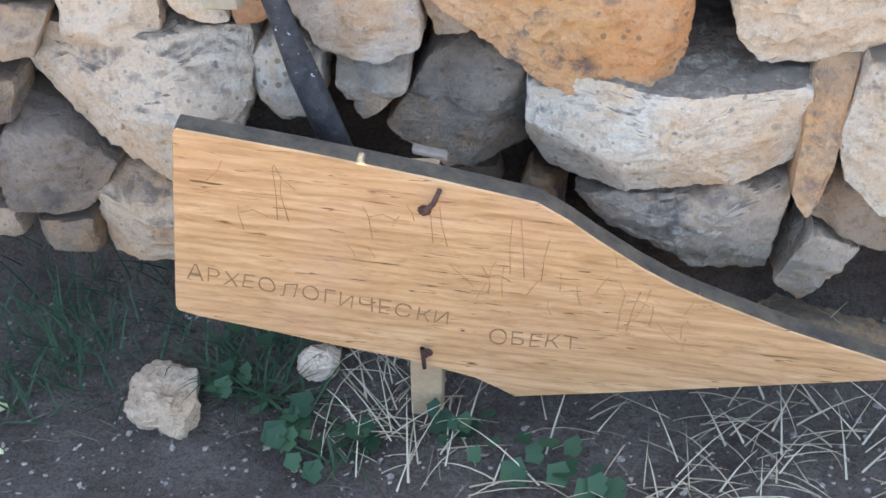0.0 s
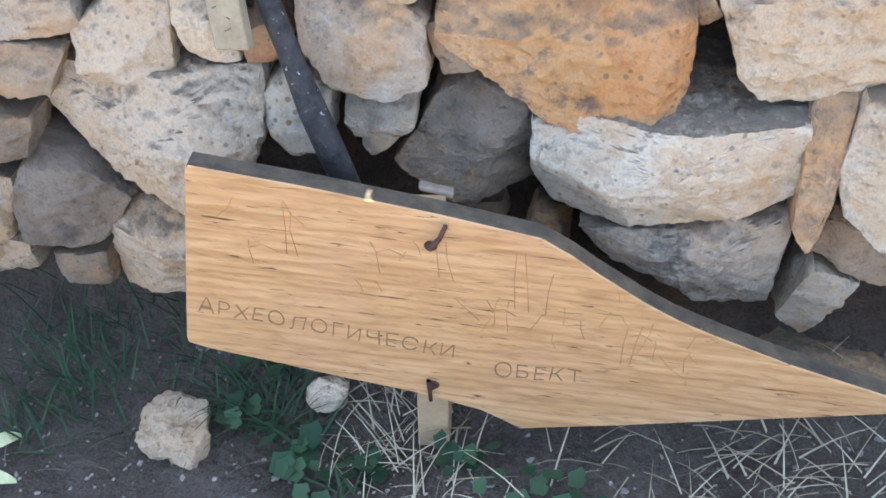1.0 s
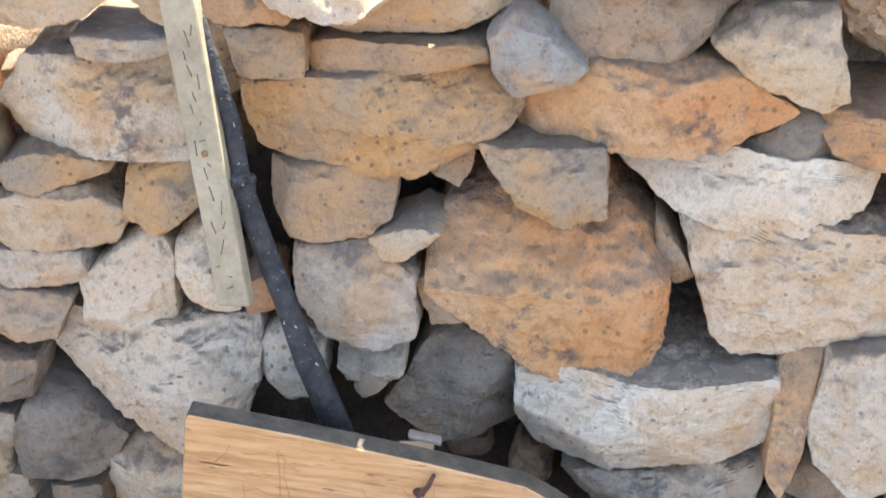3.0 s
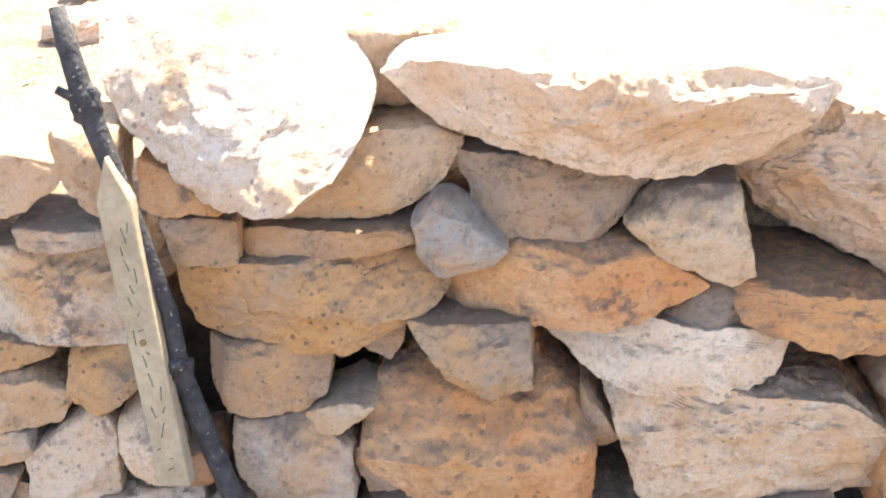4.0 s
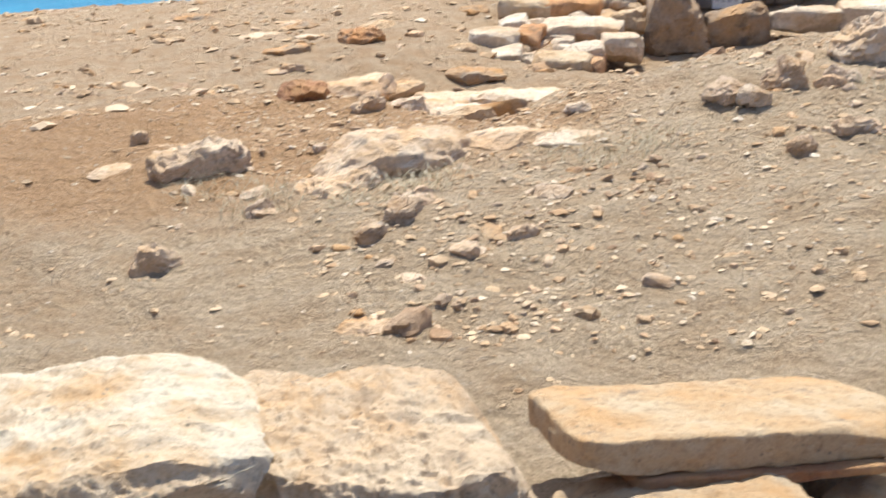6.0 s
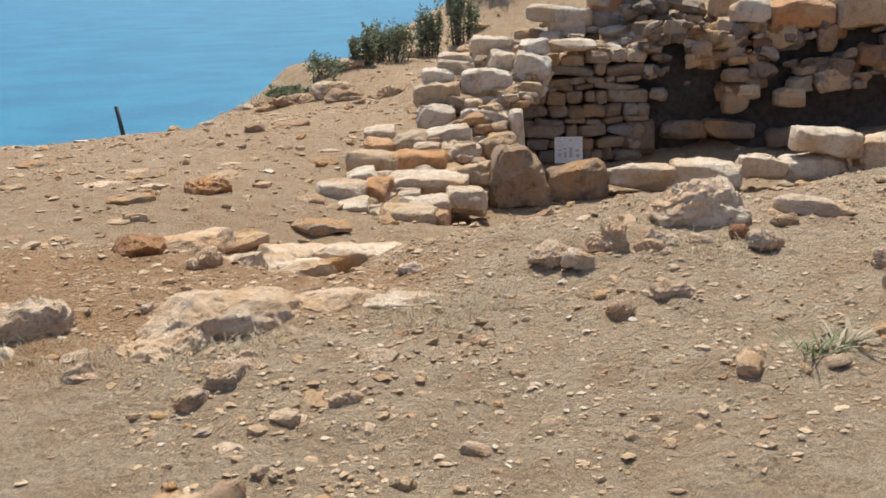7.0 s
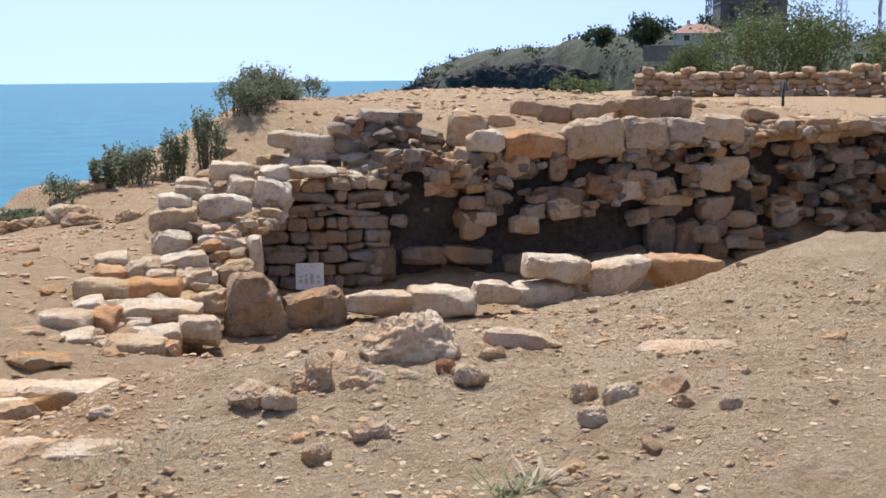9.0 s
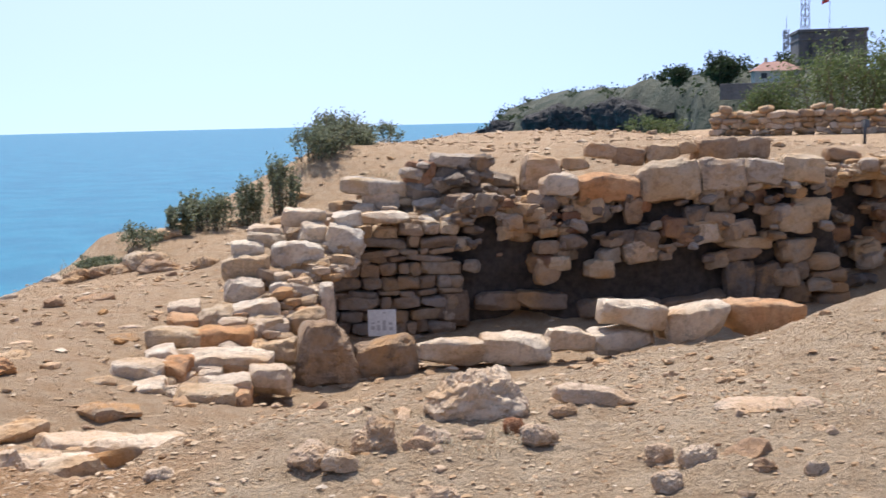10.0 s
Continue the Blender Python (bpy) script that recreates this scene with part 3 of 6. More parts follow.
hewn(-0.121, 0.263, 0.963, "white", ((-97, 0.105), (-171, 0.141), (-136, 0.111), (-127, 0.102), (-64, 0.128), (-31, 0.152), (23, 0.137), (63, 0.100), (79, 0.104), (139, 0.188)), 0.2, -44, rough=0.05, brow=0.3)
hewn(0.299, 0.172, 0.913, "white", ((-130, 0.116), (-105, 0.051), (-79, 0.083), (-49, 0.142), (-46, 0.150), (74, 0.093), (88, 0.063), (112, 0.137)), 0.36, 3, brow=0.02, rough=0.09)
hewn(0.646, 0.169, 0.792, "pale", ((-147, 0.147), (-107, 0.088), (-85, 0.131), (-3, 0.213), (31, 0.173), (80, 0.098), (129, 0.175)), 0.4, 6, brow=0.02, rough=0.09)
hewn(-0.009, 0.215, 0.851, "buff", ((-138, 0.097), (-106, 0.055), (-93, 0.042), (-70, 0.057), (-39, 0.097), (65, 0.085), (92, 0.041), (98, 0.038)), 0.2, -17, brow=0.5)
hewn(-0.181, 0.218, 0.859, "orange", ((-179, 0.048), (-112, 0.037), (-84, 0.028), (52, 0.012), (70, 0.011)), 0.1, -17)
hewn(-0.425, 0.222, 0.872, "buff", ((-96, 0.041), (-86, 0.038), (-59, 0.053), (12, 0.093), (77, 0.035), (88, 0.036), (170, 0.089)), 0.13, -17)
hewn(-0.286, 0.224, 0.879, "buff", ((-180, 0.035), (-157, 0.032), (-108, 0.040), (-7, 0.030), (83, 0.045)), 0.1, -17)
hewn(-0.325, 0.193, 0.808, "grey", ((-152, 0.051), (-91, 0.010), (-7, 0.063), (88, 0.009)), 0.12, -17)
hewn(-0.166, 0.201, 0.803, "brown", ((-163, 0.035), (-92, 0.024), (0, 0.044), (82, 0.019)), 0.1, -17)
hewn(-0.019, 0.196, 0.788, "brown", ((-105, 0.036), (-87, 0.015), (-79, 0.021), (24, 0.087), (87, 0.015), (104, 0.035), (175, 0.095)), 0.13, -17)
hewn(0.134, 0.188, 0.793, "blue", ((-173, 0.050), (-145, 0.050), (-80, 0.041), (-42, 0.049), (46, 0.026), (67, 0.034), (133, 0.050)), 0.09, -17, brow=0.1, edge=3.0, rough=0.04)
hewn(0.246, 0.226, 0.822, "brown", ((-166, 0.098), (-146, 0.086), (-93, 0.044), (-50, 0.063), (-45, 0.068), (79, 0.039), (88, 0.042)), 0.16, -17)
hewn(0.386, 0.193, 0.776, "buff", ((-128, 0.029), (-114, 0.029), (-69, 0.064), (8, 0.061), (90, 0.051), (127, 0.053)), 0.1, -17)
hewn(-0.371, 0.183, 0.743, "mottled", ((-140, 0.098), (-100, 0.059), (-90, 0.055), (-6, 0.125), (18, 0.121), (88, 0.053), (139, 0.094)), 0.18, -17)
hewn(-0.043, 0.175, 0.718, "ochre", ((-171, 0.146), (-103, 0.063), (-91, 0.055), (-68, 0.068), (-51, 0.094), (38, 0.124), (90, 0.055), (98, 0.064)), 0.2, -17)
hewn(0.253, 0.178, 0.725, "orange", ((-152, 0.136), (-100, 0.064), (-86, 0.044), (-68, 0.059), (52, 0.088), (88, 0.049), (125, 0.076)), 0.2, -17)
hewn(0.576, 0.162, 0.673, "orange", ((-154, 0.112), (-108, 0.034), (-96, 0.026), (4, 0.142), (83, 0.029), (85, 0.031)), 0.2, -17)
hewn(-0.425, 0.161, 0.670, "ochre", ((-123, 0.046), (-75, 0.013), (77, 0.028), (89, 0.025), (120, 0.041)), 0.12, -17)
hewn(-0.301, 0.154, 0.648, "ochre", ((-115, 0.040), (-55, 0.034), (-2, 0.046), (86, 0.042), (119, 0.043), (173, 0.045)), 0.1, -17)
hewn(-0.432, 0.145, 0.618, "buff", ((-110, 0.052), (-85, 0.034), (-38, 0.068), (55, 0.053), (94, 0.035), (107, 0.042), (171, 0.085)), 0.13, -17)
hewn(-0.102, 0.168, 0.628, "brown", ((-144, 0.060), (-91, 0.038), (-54, 0.050), (-17, 0.063), (89, 0.037), (175, 0.077)), 0.11, -17)
hewn(0.027, 0.187, 0.657, "brown", ((-122, 0.014), (-35, 0.022), (-16, 0.025), (106, 0.013)), 0.1, -17)
hewn(-0.020, 0.138, 0.592, "buff", ((-145, 0.036), (-90, 0.019), (-54, 0.016), (75, 0.023), (108, 0.012)), 0.1, -17)
hewn(0.135, 0.155, 0.650, "ochre", ((-145, 0.032), (-116, 0.027), (-81, 0.047), (1, 0.068), (86, 0.039)), 0.1, -17)
hewn(0.348, 0.151, 0.636, "white", ((-137, 0.077), (-105, 0.042), (-70, 0.059), (-16, 0.131), (83, 0.042), (85, 0.040), (113, 0.095)), 0.2, -17)
hewn(0.402, 0.197, 0.691, "dark", ((-119, 0.041), (-87, 0.029), (1, 0.053), (52, 0.031), (127, 0.018)), 0.1, -17)
hewn(0.139, 0.103, 0.526, "orange", ((-128, 0.079), (-108, 0.083), (-83, 0.104), (-32, 0.130), (-4, 0.126), (54, 0.112), (89, 0.099), (108, 0.113), (167, 0.132)), 0.2, -17, brow=0.42)
hewn(0.450, 0.121, 0.536, "pale", ((-163, 0.132), (-128, 0.121), (-86, 0.077), (-22, 0.151), (49, 0.106), (82, 0.065), (95, 0.096)), 0.2, -17)
hewn(-0.082, 0.118, 0.528, "grey", ((-178, 0.067), (-149, 0.059), (-96, 0.056), (-69, 0.066), (-1, 0.068), (46, 0.060), (94, 0.058)), 0.1, -17)
hewn(0.013, 0.134, 0.515, "brown", ((-164, 0.019), (-79, 0.029), (13, 0.020), (100, 0.029)), 0.1, -17)
hewn(-0.256, 0.128, 0.561, "white", ((-160, 0.033), (-104, 0.041), (15, 0.020), (80, 0.048), (132, 0.046), (173, 0.035)), 0.1, -17)
hewn(-0.194, 0.118, 0.525, "red", ((-169, 0.021), (-72, 0.014), (32, 0.017), (102, 0.019)), 0.1, -17)
hewn(-0.352, 0.125, 0.550, "pale", ((-177, 0.059), (-87, 0.056), (-8, 0.055), (25, 0.064), (103, 0.048), (127, 0.033)), 0.1, -17)
hewn(-0.466, 0.127, 0.558, "grey", ((-84, 0.018), (17, 0.059), (88, 0.023), (171, 0.060)), 0.1, -17)
hewn(-0.482, 0.113, 0.509, "brown", ((-100, 0.028), (-29, 0.041), (82, 0.026), (171, 0.053)), 0.1, -17)
hewn(-0.345, 0.075, 0.416, "pale", ((-152, 0.093), (-133, 0.072), (-111, 0.071), (-59, 0.093), (-30, 0.115), (0, 0.141), (88, 0.087), (89, 0.086), (118, 0.127)), 0.2, -17)
hewn(-0.467, 0.090, 0.333, "dark", ((-174, 0.073), (-104, 0.068), (-38, 0.059), (39, 0.055), (73, 0.062), (152, 0.061)), 0.1, 0)
hewn(-0.529, 0.089, 0.431, "dark", ((-84, 0.033), (-14, 0.041), (75, 0.028), (169, 0.039)), 0.1, -17)
hewn(-0.350, 0.090, 0.238, "pale", ((-88, 0.080), (-10, 0.095), (38, 0.071), (78, 0.073), (134, 0.087), (176, 0.090)), 0.13, 0)
hewn(-0.575, 0.090, 0.330, "grey", ((-73, 0.028), (-17, 0.031), (77, 0.038), (161, 0.026)), 0.1, 0)
hewn(-0.591, 0.090, 0.244, "grey", ((-88, 0.033), (-10, 0.048), (85, 0.032), (161, 0.039)), 0.1, 0)
hewn(-0.485, 0.090, 0.214, "dark", ((-174, 0.036), (-105, 0.021), (-8, 0.034), (92, 0.029)), 0.1, 0)
hewn(-0.164, 0.094, 0.448, "mottled", ((-175, 0.034), (-139, 0.034), (-68, 0.043), (-5, 0.035), (58, 0.037), (133, 0.040)), 0.1, -17)
hewn(-0.072, 0.118, 0.427, "grey", ((-173, 0.038), (-153, 0.033), (-53, 0.025), (-7, 0.037), (95, 0.039)), 0.1, -17)
hewn(0.021, 0.128, 0.393, "dark", ((-128, 0.070), (-89, 0.072), (-1, 0.083), (58, 0.072), (100, 0.068), (145, 0.054)), 0.12, -17)
hewn(0.252, 0.061, 0.382, "white", ((-180, 0.146), (-137, 0.127), (-91, 0.064), (-71, 0.076), (4, 0.143), (87, 0.060), (118, 0.113)), 0.26, -3, brow=0.04)
hewn(0.418, 0.073, 0.378, "orange", ((-144, 0.062), (-14, 0.011), (-12, 0.012), (90, 0.090), (154, 0.043), (174, 0.025)), 0.12, -17)
hewn(0.273, 0.090, 0.234, "grey", ((-138, 0.052), (-122, 0.032), (-109, 0.041), (-12, 0.110), (-1, 0.116), (95, 0.067), (96, 0.067)), 0.16, 0)
hewn(0.495, 0.076, 0.385, "pale", ((-168, 0.063), (-133, 0.069), (-89, 0.082), (5, 0.057), (94, 0.078), (163, 0.061)), 0.1, -17)
hewn(0.461, 0.090, 0.261, "brown", ((-122, 0.026), (-122, 0.026), (11, 0.035), (74, 0.051), (162, 0.045)), 0.1, 0)
hewn(0.429, 0.090, 0.184, "grey", ((-132, 0.051), (-34, 0.024), (58, 0.046), (156, 0.031)), 0.1, 0)
hewn(0.279, 0.159, 0.564, "brown", ((-120, 0.031), (-48, 0.032), (32, 0.006), (175, 0.020)), 0.1, -17)
lay(0.475, 0.03, 0.22, 0.075, 9, "buff")
lay(0.72, 0.6, 0.26, 0.1, 5, "grey", back=0.02)
lay(1.16, 0.785, 0.5, 0.05, 8, "buff", deep=0.24, back=0.1, cuts=6, boxy=12, bite=0.86, rough=0.16)
lay(1.16, 0.76, 0.36, 0.024, 7, "red", deep=0.16, back=0.09, cuts=2, boxy=10)
lay(1.03, 0.75, 0.3, 0.1, 6, "buff", back=-0.05)
lay(0.07, 0.94, 0.17, 0.1, 3, "buff", back=0.11, palette=BLEACHED)
# continuation of the wall out of sight, and small stones wedged in the joints
for x, z, w, h in ((-0.62, 0.72, 0.22, 0.15), (-0.64, 0.5, 0.2, 0.16), (-0.66, 0.3, 0.2, 0.16), (-0.6, 0.9, 0.2, 0.14), (0.72, 0.5, 0.26, 0.18), (0.66, 0.28, 0.24, 0.17), (0.98, 0.55, 0.26, 0.2), (0.95, 0.3, 0.26, 0.2), (0.98, 0.71, 0.28, 0.1), (1.27, 0.62, 0.26, 0.2), (1.24, 0.3, 0.26, 0.24), (0.7, 0.12, 0.24, 0.16), (1.0, 0.1, 0.28, 0.18)):
    lay(x, z, w, h, random.uniform(-8, 8), random.choice(("buff", "pale", "orange", "grey")), n=14)
for k in range(30):
    z = random.uniform(0.12, 0.84)
    lay(random.uniform(-0.55, 0.66), z, random.uniform(0.05, 0.1), random.uniform(0.035, 0.07), random.uniform(-25, 25), random.choice(("dark", "brown", "brown", "grey")), back=random.uniform(0.09, 0.13), n=8)

# ---- the excavated house: back wall, spur, front row ----
ruin_wall = thing("ruin_wall", (7.4, 8.6, -0.4), "ruined ancient stone house wall of buff rubble masonry in shade", "ruin", kind="structure")
spur_wall = thing("spur_wall", (3.9, 7.8, -0.1), "stepped remains of a sunlit buff limestone wall", "ruin", kind="structure")
front_row = thing("stone_row", (5.8, 6.5, -0.2), "low row of pale limestone blocks before the dug floor", "ruin", kind="structure")


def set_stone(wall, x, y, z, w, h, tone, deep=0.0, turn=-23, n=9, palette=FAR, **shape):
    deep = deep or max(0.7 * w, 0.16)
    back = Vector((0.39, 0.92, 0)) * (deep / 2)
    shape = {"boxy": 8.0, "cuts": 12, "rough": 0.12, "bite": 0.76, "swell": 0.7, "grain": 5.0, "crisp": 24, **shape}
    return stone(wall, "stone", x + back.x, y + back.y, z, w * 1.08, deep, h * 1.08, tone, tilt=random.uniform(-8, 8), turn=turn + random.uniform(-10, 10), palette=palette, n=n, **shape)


set_stone(ruin_wall, 7.32, 8.58, 1.03, 0.34, 0.18, "pale")
set_stone(ruin_wall, 7.76, 8.39, 0.99, 0.56, 0.24, "orange")
set_stone(ruin_wall, 8.30, 8.16, 1.04, 0.53, 0.32, "buff")
set_stone(ruin_wall, 8.78, 7.95, 1.08, 0.43, 0.27, "grey")
set_stone(ruin_wall, 9.15, 7.79, 1.09, 0.35, 0.21, "grey")
set_stone(ruin_wall, 9.51, 7.64, 1.11, 0.40, 0.23, "buff")
set_stone(ruin_wall, 7.97, 8.30, 0.76, 0.16, 0.21, "brown")
set_stone(ruin_wall, 8.05, 8.27, 0.38, 0.32, 0.21, "pale")
set_stone(ruin_wall, 8.69, 7.99, 0.52, 0.19, 0.16, "buff")
set_stone(ruin_wall, 9.00, 7.86, 0.42, 0.46, 0.11, "buff")
set_stone(ruin_wall, 8.95, 7.88, 0.32, 0.35, 0.11, "brown", palette=DARKER)
set_stone(ruin_wall, 9.45, 7.67, 0.32, 0.33, 0.22, "buff", palette=DARKER)
set_stone(ruin_wall, 9.69, 7.56, 0.21, 0.30, 0.14, "buff", palette=DARKER)
set_stone(ruin_wall, 9.73, 7.54, 0.07, 0.33, 0.11, "brown", palette=DARKER)
set_stone(ruin_wall, 9.75, 7.54, -0.04, 0.35, 0.11, "brown", palette=DARKER)
set_stone(ruin_wall, 9.77, 7.53, -0.17, 0.34, 0.14, "brown", palette=DARKER)
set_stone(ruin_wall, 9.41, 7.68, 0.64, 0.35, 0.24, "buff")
set_stone(ruin_wall, 6.39, 8.98, -0.10, 0.29, 0.29, "brown", palette=DARKER)
set_stone(ruin_wall, 6.76, 8.82, -0.05, 0.40, 0.15, "brown", palette=DARKER)
set_stone(ruin_wall, 7.15, 8.65, -0.06, 0.45, 0.15, "brown", palette=DARKER)
set_stone(ruin_wall, 7.66, 8.43, -0.15, 0.37, 0.15, "brown", palette=DARKER)
set_stone(ruin_wall, 8.02, 8.28, -0.17, 0.38, 0.15, "brown", palette=DARKER)
set_stone(ruin_wall, 8.51, 8.07, -0.15, 0.62, 0.15, "brown", palette=DARKER)
set_stone(ruin_wall, 8.93, 7.89, 0.03, 0.27, 0.41, "dark", palette=DARKER)
set_stone(ruin_wall, 9.18, 7.78, 0.02, 0.24, 0.41, "dark", palette=DARKER)
set_stone(ruin_wall, 9.44, 7.67, 0.12, 0.24, 0.19, "brown", palette=DARKER)
set_stone(ruin_wall, 9.45, 7.66, -0.07, 0.27, 0.19, "brown", palette=DARKER)
set_stone(ruin_wall, 7.55, 9.21, 1.10, 0.36, 0.33, "pale")
set_stone(ruin_wall, 8.09, 8.98, 1.32, 0.28, 0.14, "grey")
set_stone(ruin_wall, 8.36, 8.86, 1.26, 0.31, 0.16, "brown")
set_stone(ruin_wall, 8.67, 8.73, 1.26, 0.34, 0.18, "buff")
set_stone(ruin_wall, 8.91, 8.62, 1.33, 0.17, 0.11, "buff")
set_stone(ruin_wall, 9.19, 8.50, 1.29, 0.42, 0.21, "brown")
set_stone(ruin_wall, 9.54, 8.36, 1.30, 0.31, 0.22, "brown")
set_stone(ruin_wall, 7.86, 9.07, 1.20, 0.25, 0.11, "buff")
set_stone(ruin_wall, 10.42, 7.98, 1.21, 0.34, 0.13, "brown")
set_stone(ruin_wall, 10.48, 7.95, 1.05, 0.34, 0.20, "dark")
set_stone(ruin_wall, 6.02, 9.86, 1.02, 0.61, 0.14, "mottled")
set_stone(ruin_wall, 6.07, 9.84, 0.91, 0.33, 0.21, "pale")
set_stone(ruin_wall, 6.43, 9.69, 1.12, 0.28, 0.25, "red")
set_stone(ruin_wall, 6.78, 9.54, 1.25, 0.47, 0.14, "grey")
set_stone(ruin_wall, 6.78, 9.54, 1.08, 0.42, 0.19, "dark")
set_stone(ruin_wall, 6.39, 9.71, 0.87, 0.36, 0.08, "buff")
set_stone(ruin_wall, 6.73, 9.56, 0.88, 0.28, 0.09, "buff")
set_stone(ruin_wall, 7.12, 9.39, 0.80, 0.33, 0.11, "ochre")
set_stone(front_row, 4.21, 7.02, -0.0, 0.48, 0.42, "brown", n=18, taper=-0.32, boxy=6, slant=-0.12, cuts=8)
set_stone(front_row, 4.62, 6.87, -0.04, 0.40, 0.27, "dark", n=12)
set_stone(front_row, 5.07, 6.70, -0.02, 0.47, 0.17, "white", n=12)
set_stone(front_row, 5.52, 6.53, -0.02, 0.47, 0.19, "white", n=12)
set_stone(front_row, 5.90, 6.39, 0.03, 0.33, 0.15, "white", n=12)
set_stone(front_row, 6.35, 6.20, 0.19, 0.46, 0.17, "white", n=12)
set_stone(front_row, 6.29, 6.24, 0.005, 0.5, 0.15, "white", n=12)
set_stone(front_row, 6.80, 6.05, 0.11, 0.48, 0.21, "white", n=12)
set_stone(front_row, 7.33, 5.86, 0.11, 0.55, 0.22, "orange", n=12)
set_stone(spur_wall, 4.29, 8.86, 0.45, 0.36, 0.21, "buff", deep=0.34, n=14)
set_stone(spur_wall, 4.77, 8.83, 0.51, 0.42, 0.23, "white", deep=0.34, n=14)
set_stone(spur_wall, 4.16, 8.56, 0.30, 0.28, 0.18, "pale", deep=0.34, n=14)
set_stone(spur_wall, 4.52, 8.35, 0.25, 0.37, 0.22, "white", deep=0.34, n=14)
set_stone(spur_wall, 4.07, 8.08, 0.16, 0.38, 0.21, "white", deep=0.34, n=14)
set_stone(spur_wall, 3.76, 8.08, 0.16, 0.27, 0.17, "buff", deep=0.34, n=14)
set_stone(spur_wall, 4.07, 7.78, 0.11, 0.29, 0.13, "pale", deep=0.34, n=14)
set_stone(spur_wall, 3.67, 7.57, 0.08, 0.47, 0.17, "orange", deep=0.34, n=14)
set_stone(spur_wall, 3.32, 7.73, 0.11, 0.37, 0.14, "buff", deep=0.34, n=14)
set_stone(spur_wall, 3.13, 7.39, 0.06, 0.23, 0.11, "white", deep=0.34, n=14)
set_stone(spur_wall, 2.86, 7.05, 0.02, 0.33, 0.16, "pale", deep=0.34, n=14)
set_stone(spur_wall, 2.78, 6.69, -0.02, 0.28, 0.09, "white", deep=0.34, n=14)
set_stone(spur_wall, 3.12, 7.05, 0.01, 0.18, 0.15, "orange", deep=0.34, n=14)
set_stone(spur_wall, 3.53, 7.10, 0.01, 0.52, 0.15, "white", deep=0.34, n=14)
set_stone(spur_wall, 3.11, 6.40, -0.08, 0.36, 0.16, "buff", deep=0.34, n=14)
set_stone(spur_wall, 3.34, 6.60, -0.05, 0.26, 0.12, "pale", deep=0.34, n=14)
set_stone(spur_wall, 3.35, 6.40, -0.09, 0.10, 0.11, "orange", deep=0.34, n=14)
set_stone(spur_wall, 3.66, 6.68, -0.05, 0.26, 0.16, "pale", deep=0.34, n=14)
set_stone(spur_wall, 3.93, 7.23, 0.02, 0.25, 0.16, "buff", deep=0.34, n=14)
set_stone(spur_wall, 5.02, 9.30, 0.81, 0.38, 0.14, "white", deep=0.34, n=14)
set_stone(spur_wall, 4.65, 9.28, 0.72, 0.30, 0.08, "pale", deep=0.34, n=14)
set_stone(spur_wall, 5.01, 9.09, 0.69, 0.23, 0.15, "white", deep=0.34, n=14)
set_stone(spur_wall, 4.40, 9.10, 0.59, 0.25, 0.12, "white", deep=0.34, n=14)
set_stone(spur_wall, 4.60, 9.15, 0.65, 0.30, 0.12, "buff", deep=0.34, n=14)
set_stone(spur_wall, 3.62, 8.41, 0.22, 0.27, 0.10, "pale", deep=0.34, n=14)
set_stone(spur_wall, 3.50, 8.12, 0.17, 0.21, 0.09, "orange", deep=0.34, n=14)
set_stone(spur_wall, 4.40, 7.83, 0.13, 0.27, 0.15, "buff", deep=0.34, n=14)
set_stone(spur_wall, 5.22, 8.88, 0.61, 0.33, 0.25, "white", deep=0.34, n=14)
set_stone(spur_wall, 4.68, 8.04, 0.17, 0.10, 0.36, "pale", deep=0.34, n=14)
set_stone(spur_wall, 5.37, 9.12, 0.78, 0.25, 0.13, "white", deep=0.34, n=14)
set_stone(spur_wall, 5.69, 9.02, 0.79, 0.41, 0.09, "white", deep=0.34, n=14)
set_stone(spur_wall, 4.46, 8.69, 0.40, 0.19, 0.09, "brown", deep=0.34, n=14)
set_stone(spur_wall, 4.23, 8.15, 0.18, 0.11, 0.09, "red", deep=0.34, n=14)


def on_back_wall(u, z, back=0.0):
    return 5.4 + 0.919 * u + 0.394 * back, 9.4 - 0.394 * u + 0.919 * back, z


# the neat courses of the niche
z = -0.42
while z < 0.7:
    h = random.uniform(0.055, 0.135)
    u = -0.12 + random.uniform(-0.05, 0.02)
    while u < 1.06:
        w = random.choice((0.1, 0.16, 0.22, 0.3, 0.4)) * random.uniform(0.85, 1.15)
        w = min(w, 1.16 - u)
        x, y, _ = on_back_wall(u + w / 2, z)
        set_stone(ruin_wall, x, y, z + h / 2 + random.uniform(-0.012, 0.012), w * 0.93, h * random.uniform(0.84, 0.97), random.choice(("buff", "grey", "pale", "grey", "brown", "buff")), deep=random.uniform(0.2, 0.26), n=8, cuts=9, rough=0.1, palette=DARKER if z < 0.5 else FAR)
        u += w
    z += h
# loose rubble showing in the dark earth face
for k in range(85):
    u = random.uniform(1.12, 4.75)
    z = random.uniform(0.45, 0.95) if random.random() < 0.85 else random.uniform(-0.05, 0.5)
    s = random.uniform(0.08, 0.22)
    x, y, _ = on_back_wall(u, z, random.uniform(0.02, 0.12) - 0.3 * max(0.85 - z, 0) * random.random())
    set_stone(ruin_wall, x, y, z, s * random.uniform(1.0, 1.7), s * random.uniform(0.6, 1.0), random.choice(("brown", "buff", "pale", "dark", "ochre", "red", "buff")), deep=0.18, n=8, palette=random.choice((DARKER, DARKER, FAR)), turn=random.uniform(-60, 20))
